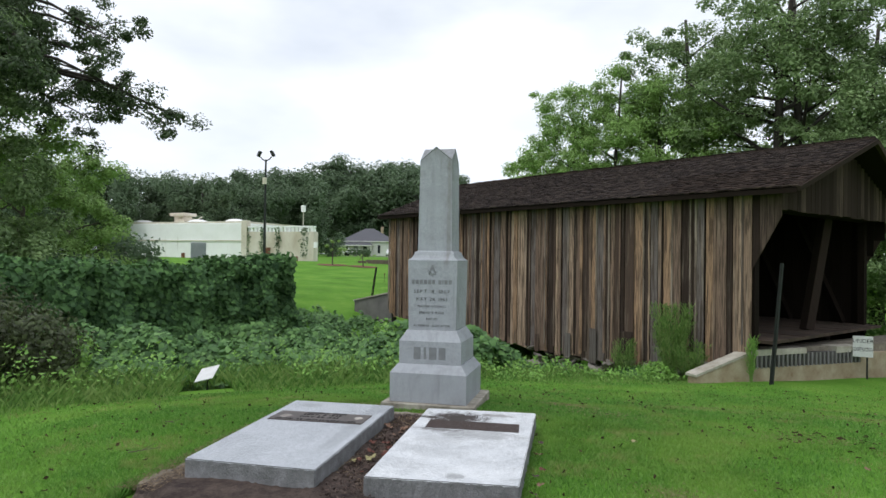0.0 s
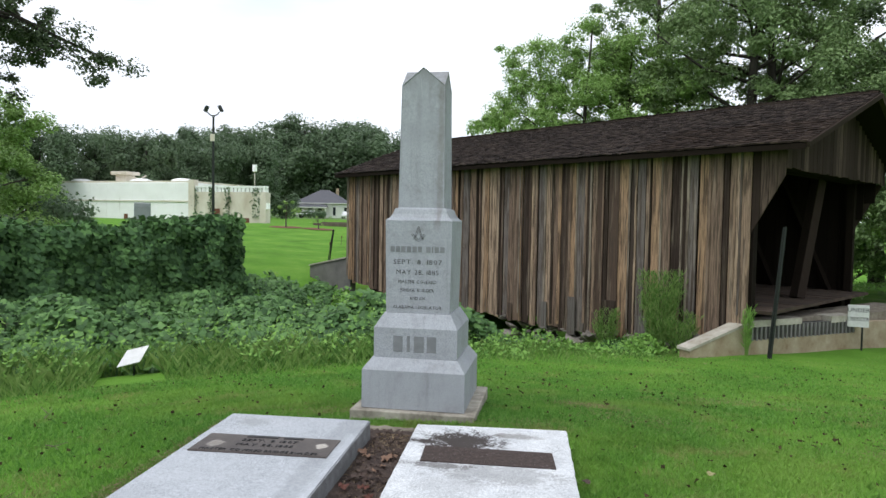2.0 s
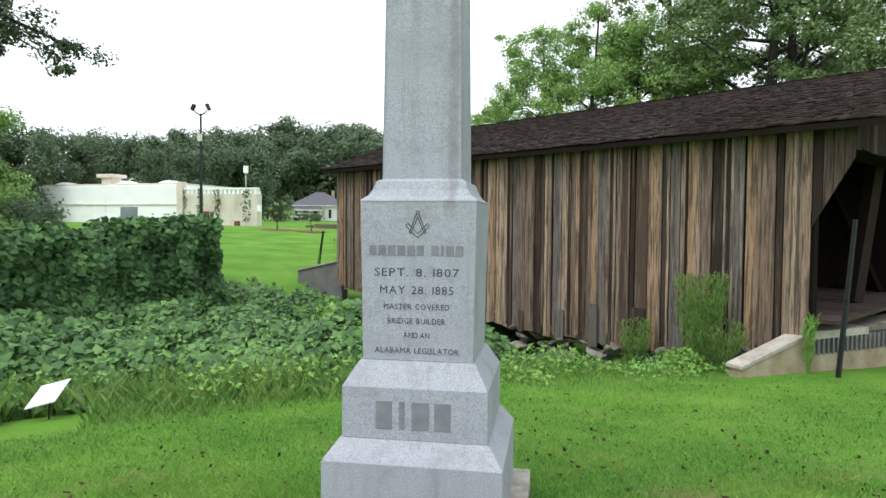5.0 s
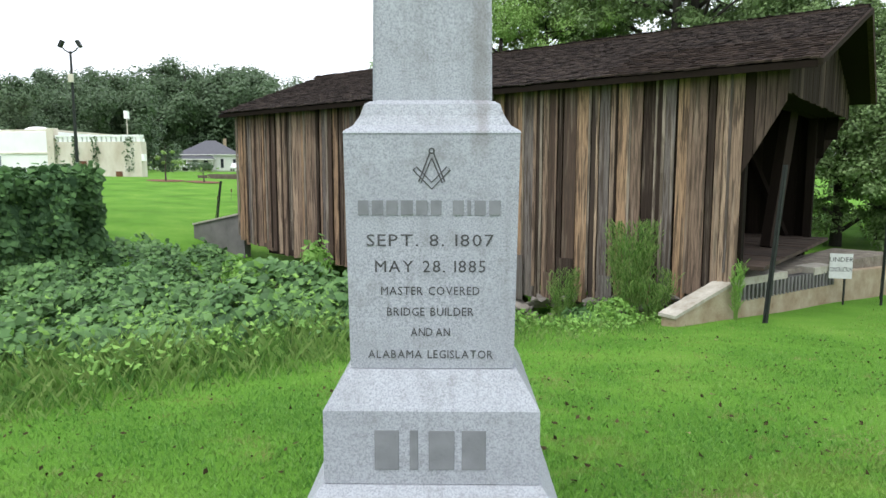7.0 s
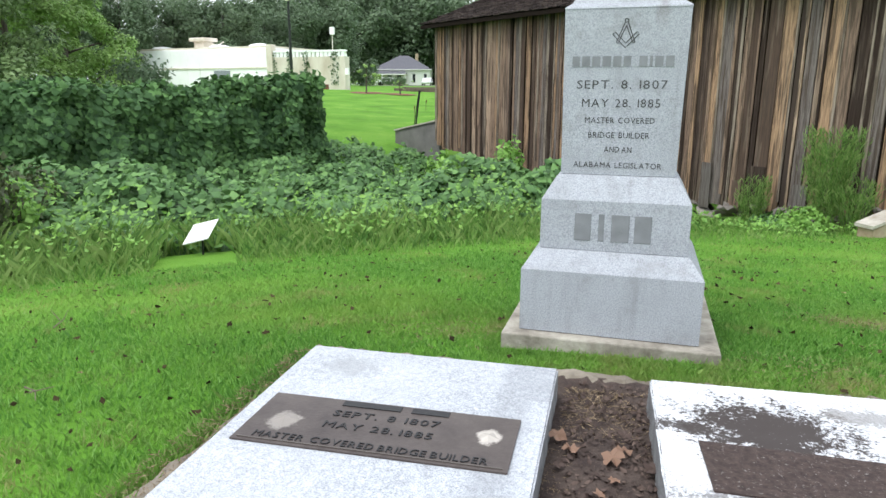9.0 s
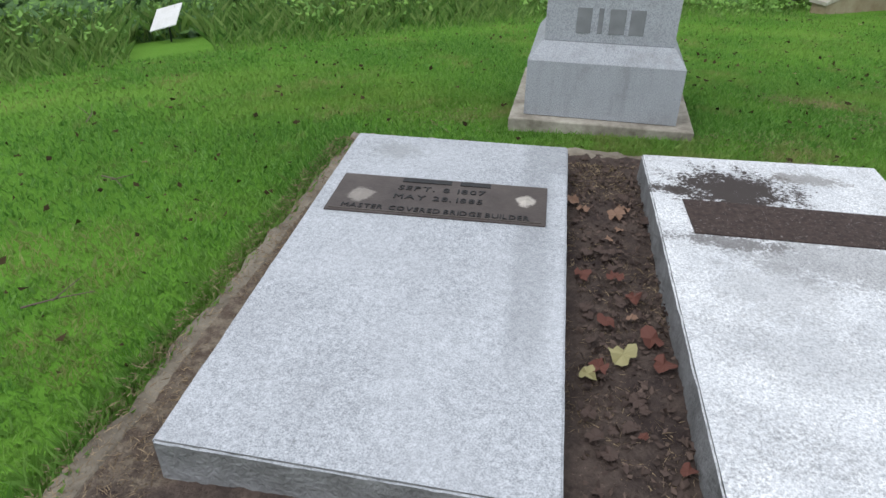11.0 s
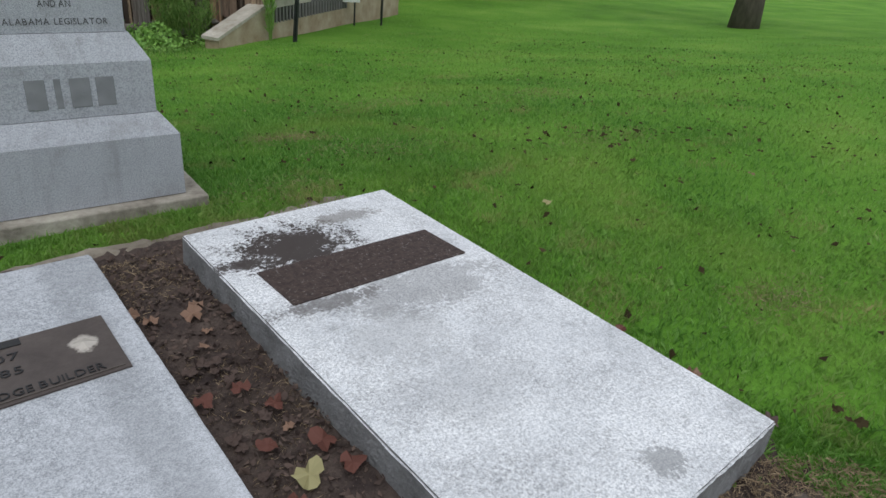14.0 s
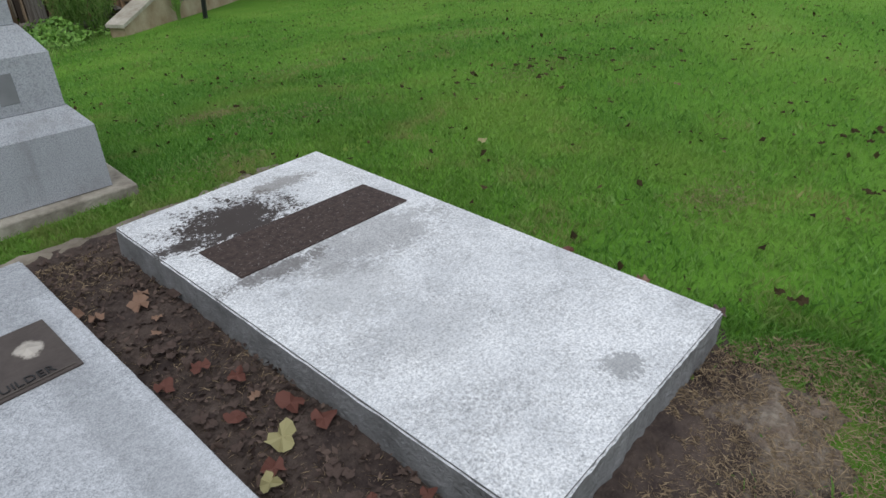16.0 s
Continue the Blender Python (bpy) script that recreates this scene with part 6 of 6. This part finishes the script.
    # yellowed thatch in thin places of the lawn
    for cx, cy, rr, k in ((2.22, -2.05, 0.16, 900), (1.34, 0.94, 0.22, 900), (3.4, 0.0, 0.3, 900), (1.75, 0.45, 0.3, 800), (4.3, 1.6, 0.4, 900), (2.9, 2.1, 0.35, 700), (-0.75, 0.1, 0.25, 600), (0.85, -0.05, 0.22, 600)):
        x4, y4 = cx + rng.normal(0, rr, k), cy + rng.normal(0, rr * 0.5, k)
        ok = free_of_graves(x4, y4)
        x, y, z = np.concatenate([x, x4[ok]]), np.concatenate([y, y4[ok]]), np.concatenate([z, ground_z(x4[ok], y4[ok]) + 0.02])
    v, f = blade_arrays(np.stack([x, y, z], 1), rng.uniform(0.003, 0.011, len(x)), rng.uniform(0.0012, 0.0028, len(x)), rng, 4.0)
    tagged(tri_mesh("dry_straw", v, f, M_STRAW), "scattered dry straw on bare soil and thin lawn", "straw", kind="stuff")


build_lawn()


def leaf_shape(lobes, size, rnd):
    """A curled lobed leaf as a fan round its middle."""
    n = 14
    v = [(0, 0, 0.012 * size * 10)]
    for k in range(n):
        a = 2 * math.pi * k / n
        r = size * 0.5 * (0.62 + 0.38 * abs(math.cos(a * lobes / 2))) * rnd.uniform(0.85, 1.1)
        v.append((r * math.cos(a), r * math.sin(a), size * rnd.uniform(-0.02, 0.34)))
    f = [(0, 1 + k, 1 + (k + 1) % n) for k in range(n)]
    return v, f


def build_fallen_leaves():
    rnd = random.Random(12)
    kinds = []
    for mat in (M_DEADLEAF, M_REDLEAF, M_TANLEAF, M_YELLEAF, M_CRUMB):
        row = []
        for k in range(3):
            v, f = leaf_shape(rnd.choice((3, 5)), 0.074, rnd)
            me = bpy.data.meshes.new("fallen_leaf")
            me.from_pydata(v, [], f)
            me.materials.append(mat)
            row.append(me)
        kinds.append(row)
    words = ("curled brown fallen leaf", "fallen red leaf", "fallen tan leaf", "fallen pale yellow leaf", "dark shrivelled leaf")

    def drop(kind, x, y, z, s, where):
        ob = new("fallen_leaf", rnd.choice(kinds[kind]))
        ob.matrix_world = pose(x, y, z, rnd.uniform(-12, 12), rnd.uniform(-12, 12), rnd.uniform(0, 360)) @ Matrix.Diagonal((s, s, s, 1))
        tagged(ob, words[kind] + where, "leaf", "fallen leaves")
    gap = " on the soil between the slabs"
    for kind, x, y, s in ((3, 0.09, -1.93, 1.25), (3, -0.01, -2.03, 0.8), (1, 0.07, -1.52, 0.9), (1, -0.04, -1.53, 0.85), (1, 0.13, -1.63, 0.8), (2, 0.08, -1.07, 1.1), (1, 0.02, -2.0, 0.9), (2, -0.05, -1.05, 0.8), (2, 0.09, -1.19, 0.6), (1, 0.2, -1.95, 1.0), (1, 0.04, -1.78, 0.95), (2, 0.12, -1.74, 0.55), (1, 0.17, -1.84, 1.15), (2, -0.1, -0.98, 0.9), (2, 0.11, -1.02, 0.8), (0, 0.2, -1.1, 1.1), (2, 0.05, -1.27, 0.55)):
        drop(kind, x, y, 0.068, s, gap)
    for kind, x, y, s in ((0, 1.31, -2.38, 1.0), (2, 1.34, -2.2, 0.8), (0, 1.29, -2.05, 0.9), (1, 1.33, -1.9, 0.7), (0, 1.36, -2.46, 0.8), (2, 1.27, -1.55, 0.9), (0, 1.25, -1.2, 0.7)):
        drop(kind, x, y, float(ground_z(x, y)) + 0.05, s, " in the grass beside the slab")
    for k in range(45):
        y = rnd.uniform(-2.5, -0.7)
        c = -0.02 + 0.10 * (-y - 0.7) / 1.9
        drop(0 if rnd.random() < 0.93 else 1, rnd.uniform(c - 0.09, c + 0.24), y, 0.058 + rnd.uniform(0, 0.01), rnd.uniform(0.35, 0.75), gap)
    lawn = " on the lawn"
    for x, y, s in ((1.98, -0.87, 0.8), (1.55, 2.2, 0.5), (3.6, 6.9, 0.7), (1.0, 5.1, 0.5)):
        drop(3, x, y, float(ground_z(x, y)) + 0.05, s, lawn)
    n = 0
    while n < 190:
        x, y = rnd.uniform(-6, 9), rnd.uniform(-3.2, 7)
        if past_edge(x, y) > -0.1 or not free_of_graves(np.array(x), np.array(y)):
            continue
        drop(4 if rnd.random() < 0.93 else 2, x, y, float(ground_z(x, y)) + 0.045, rnd.uniform(0.25, 0.7), lawn)
        n += 1
    for cx, cy, k, r in ((3.45, -0.09, 12, 0.3), (3.33, -2.19, 6, 0.12), (1.67, -2.57, 3, 0.06), (2.9, 0.05, 5, 0.2), (3.6, -1.0, 6, 0.4), (3.64, 0.08, 9, 0.22), (3.41, -2.17, 5, 0.12), (2.72, -2.52, 4, 0.06), (4.6, -0.6, 8, 0.35), (5.3, 0.9, 7, 0.5), (3.73, -0.14, 8, 0.3)):
        for i in range(k):
            x, y = cx + rnd.gauss(0, r), cy + rnd.gauss(0, r * 0.7)
            drop(4, x, y, float(ground_z(x, y)) + 0.045, rnd.uniform(0.4, 0.8), lawn)


build_fallen_leaves()


def build_litter():
    """Crumbled leaf litter on the soil, and dark leaf crumbs on the lawn."""
    rng = np.random.default_rng(77)
    n = 1700
    y = rng.uniform(-2.75, -0.5, n)
    x = -0.10 + 0.10 * (-y - 0.7) / 1.9 + rng.uniform(0, 0.36, n)
    c = np.stack([x, y, 0.056 + rng.uniform(0, 0.012, n)], 1)
    v, f = leaf_arrays(c, rng.normal(0, 0.5, (n, 3)) + np.array([0, 0, 1.0]), rng.uniform(0.008, 0.032, n), rng, 0.6)
    tagged(tri_mesh("leaf_litter", v, f, M_DEADLEAF), "crumbled brown leaf litter on the soil", "leaf litter", kind="stuff")
    n = 4200
    x, y = rng.uniform(-6, 11, n), rng.uniform(-3.4, 7.5, n)
    k = free_of_graves(x, y) & (past_edge(x, y) < -0.1)
    x, y = x[k], y[k]
    m = len(x)
    c = np.stack([x, y, ground_z(x, y) + 0.035], 1)
    v, f = leaf_arrays(c, rng.normal(0, 0.6, (m, 3)) + np.array([0, 0, 1.0]), rng.uniform(0.008, 0.055, m) * rng.uniform(0.5, 1, m), rng, 0.7)
    tagged(tri_mesh("leaf_crumbs", v, f, M_CRUMB), "dark crumbs of dead leaves on the lawn", "leaf litter", kind="stuff")


build_litter()


def build_twig(x, y, seed):
    rnd = random.Random(seed)
    z = float(ground_z(x, y)) + 0.05
    g = thing("fallen_twig", "dry forked twig lying on the lawn", "twig", "fallen twigs")
    a = rnd.uniform(0, 6.28)
    d = np.array([math.cos(a), math.sin(a), 0.12])
    p = np.array([x, y, z])
    v, f = tube([p, p + d * 0.1 + np.array([0.01, 0.02, 0]), p + d * 0.24], [0.004, 0.003, 0.0015], 5)
    link_mesh("stem", v, f, M_BEAM, g)
    e = np.array([math.cos(a + 0.7), math.sin(a + 0.7), 0.3])
    v, f = tube([p + d * 0.1, p + d * 0.1 + e * 0.12], [0.003, 0.0015], 5)
    link_mesh("fork", v, f, M_BEAM, g)


for i, (x, y) in enumerate(((-2.3, -1.0), (-3.0, -0.2), (-1.9, -2.0))):
    build_twig(x, y, 70 + i)

# ---- roof shingles ----


def build_shingles():
    rnd = random.Random(17)
    half = WIDTH / 2
    courses = int(ROOF_RUN / 0.165)
    me_kinds = []
    for k in range(6):
        w = (0.10, 0.12, 0.14, 0.16, 0.13, 0.15)[k]
        me = bpy.data.meshes.new("shingle")
        v = [(0, 0, 0), (w, 0, 0), (w, 0.27, 0), (0, 0.27, 0), (0, 0, 0.036), (w, 0, 0.032), (w, 0.27, 0.006), (0, 0.27, 0.006)]
        me.from_pydata(v, [], [(3, 2, 1, 0), (4, 5, 6, 7), (0, 1, 5, 4), (1, 2, 6, 5), (2, 3, 7, 6), (3, 0, 4, 7)])
        me.materials.append(M_SHINGLE)
        me_kinds.append((w, me))
    vs, fs, off, single = [], [], 0, 0
    for side in (-1, 1):
        tilt = Matrix.Rotation(ROOF_SLOPE, 4, "X")
        for r_ in range(courses + 1):
            a = -0.08 - 0.2 * r_ / courses
            while a < 15.6:
                w, me = rnd.choice(me_kinds)
                s = r_ * 0.165 - 0.03 + rnd.uniform(-0.012, 0.012)
                lift = 0.014 + rnd.uniform(0, 0.022)
                if side < 0:
                    m = Matrix.Translation((a, -0.36 + s * math.cos(ROOF_SLOPE), EAVE - 0.015 + s * math.sin(ROOF_SLOPE) + lift)) @ tilt @ pose(0, 0, 0, -2.2, 0, rnd.uniform(-1, 1))
                else:
                    m = Matrix.Translation((a + w, WIDTH + 0.36 - s * math.cos(ROOF_SLOPE), EAVE - 0.015 + s * math.sin(ROOF_SLOPE) + lift)) @ Matrix.Rotation(-ROOF_SLOPE, 4, "X") @ pose(0, 0, 0, 2.2, 0, 180)
                if side < 0 and single < 300 and a < 3.4 and r_ < 11:
                    ob = new("shingle", me)
                    ob.parent = ROOF
                    ob.matrix_local = m
                    single += 1
                else:
                    for q in me.vertices:
                        vs.append(m @ q.co)
                    for p in me.polygons:
                        fs.append([off + i for i in p.vertices])
                    off += 8
                a += w + 0.004
    v = np.array([tuple(q) for q in vs])
    ob = tri_mesh("shingles", v, np.array(fs), M_SHINGLE_REST, ROOF)
    tagged(ob, kind="stuff")


def shingle_rest():
    m = Mat("wood_shingle_rows", 0.85, 0, 0.2)
    v = m.coords((1, 0.2, 1))
    c = m.ramp(m.island(), (0.0, (0.018, 0.013, 0.012)), (0.5, (0.036, 0.027, 0.024)), (1.0, (0.072, 0.054, 0.046)))
    g = m.noise(v, 40, 4)
    c = m.mix(m.math("MULTIPLY", m.mask(g, 0.45, 0.75), 0.5), c, (0.04, 0.033, 0.03))
    m.color(c).bump(g, 0.4, 0.005)
    return m.m


M_SHINGLE_REST = shingle_rest()
build_shingles()
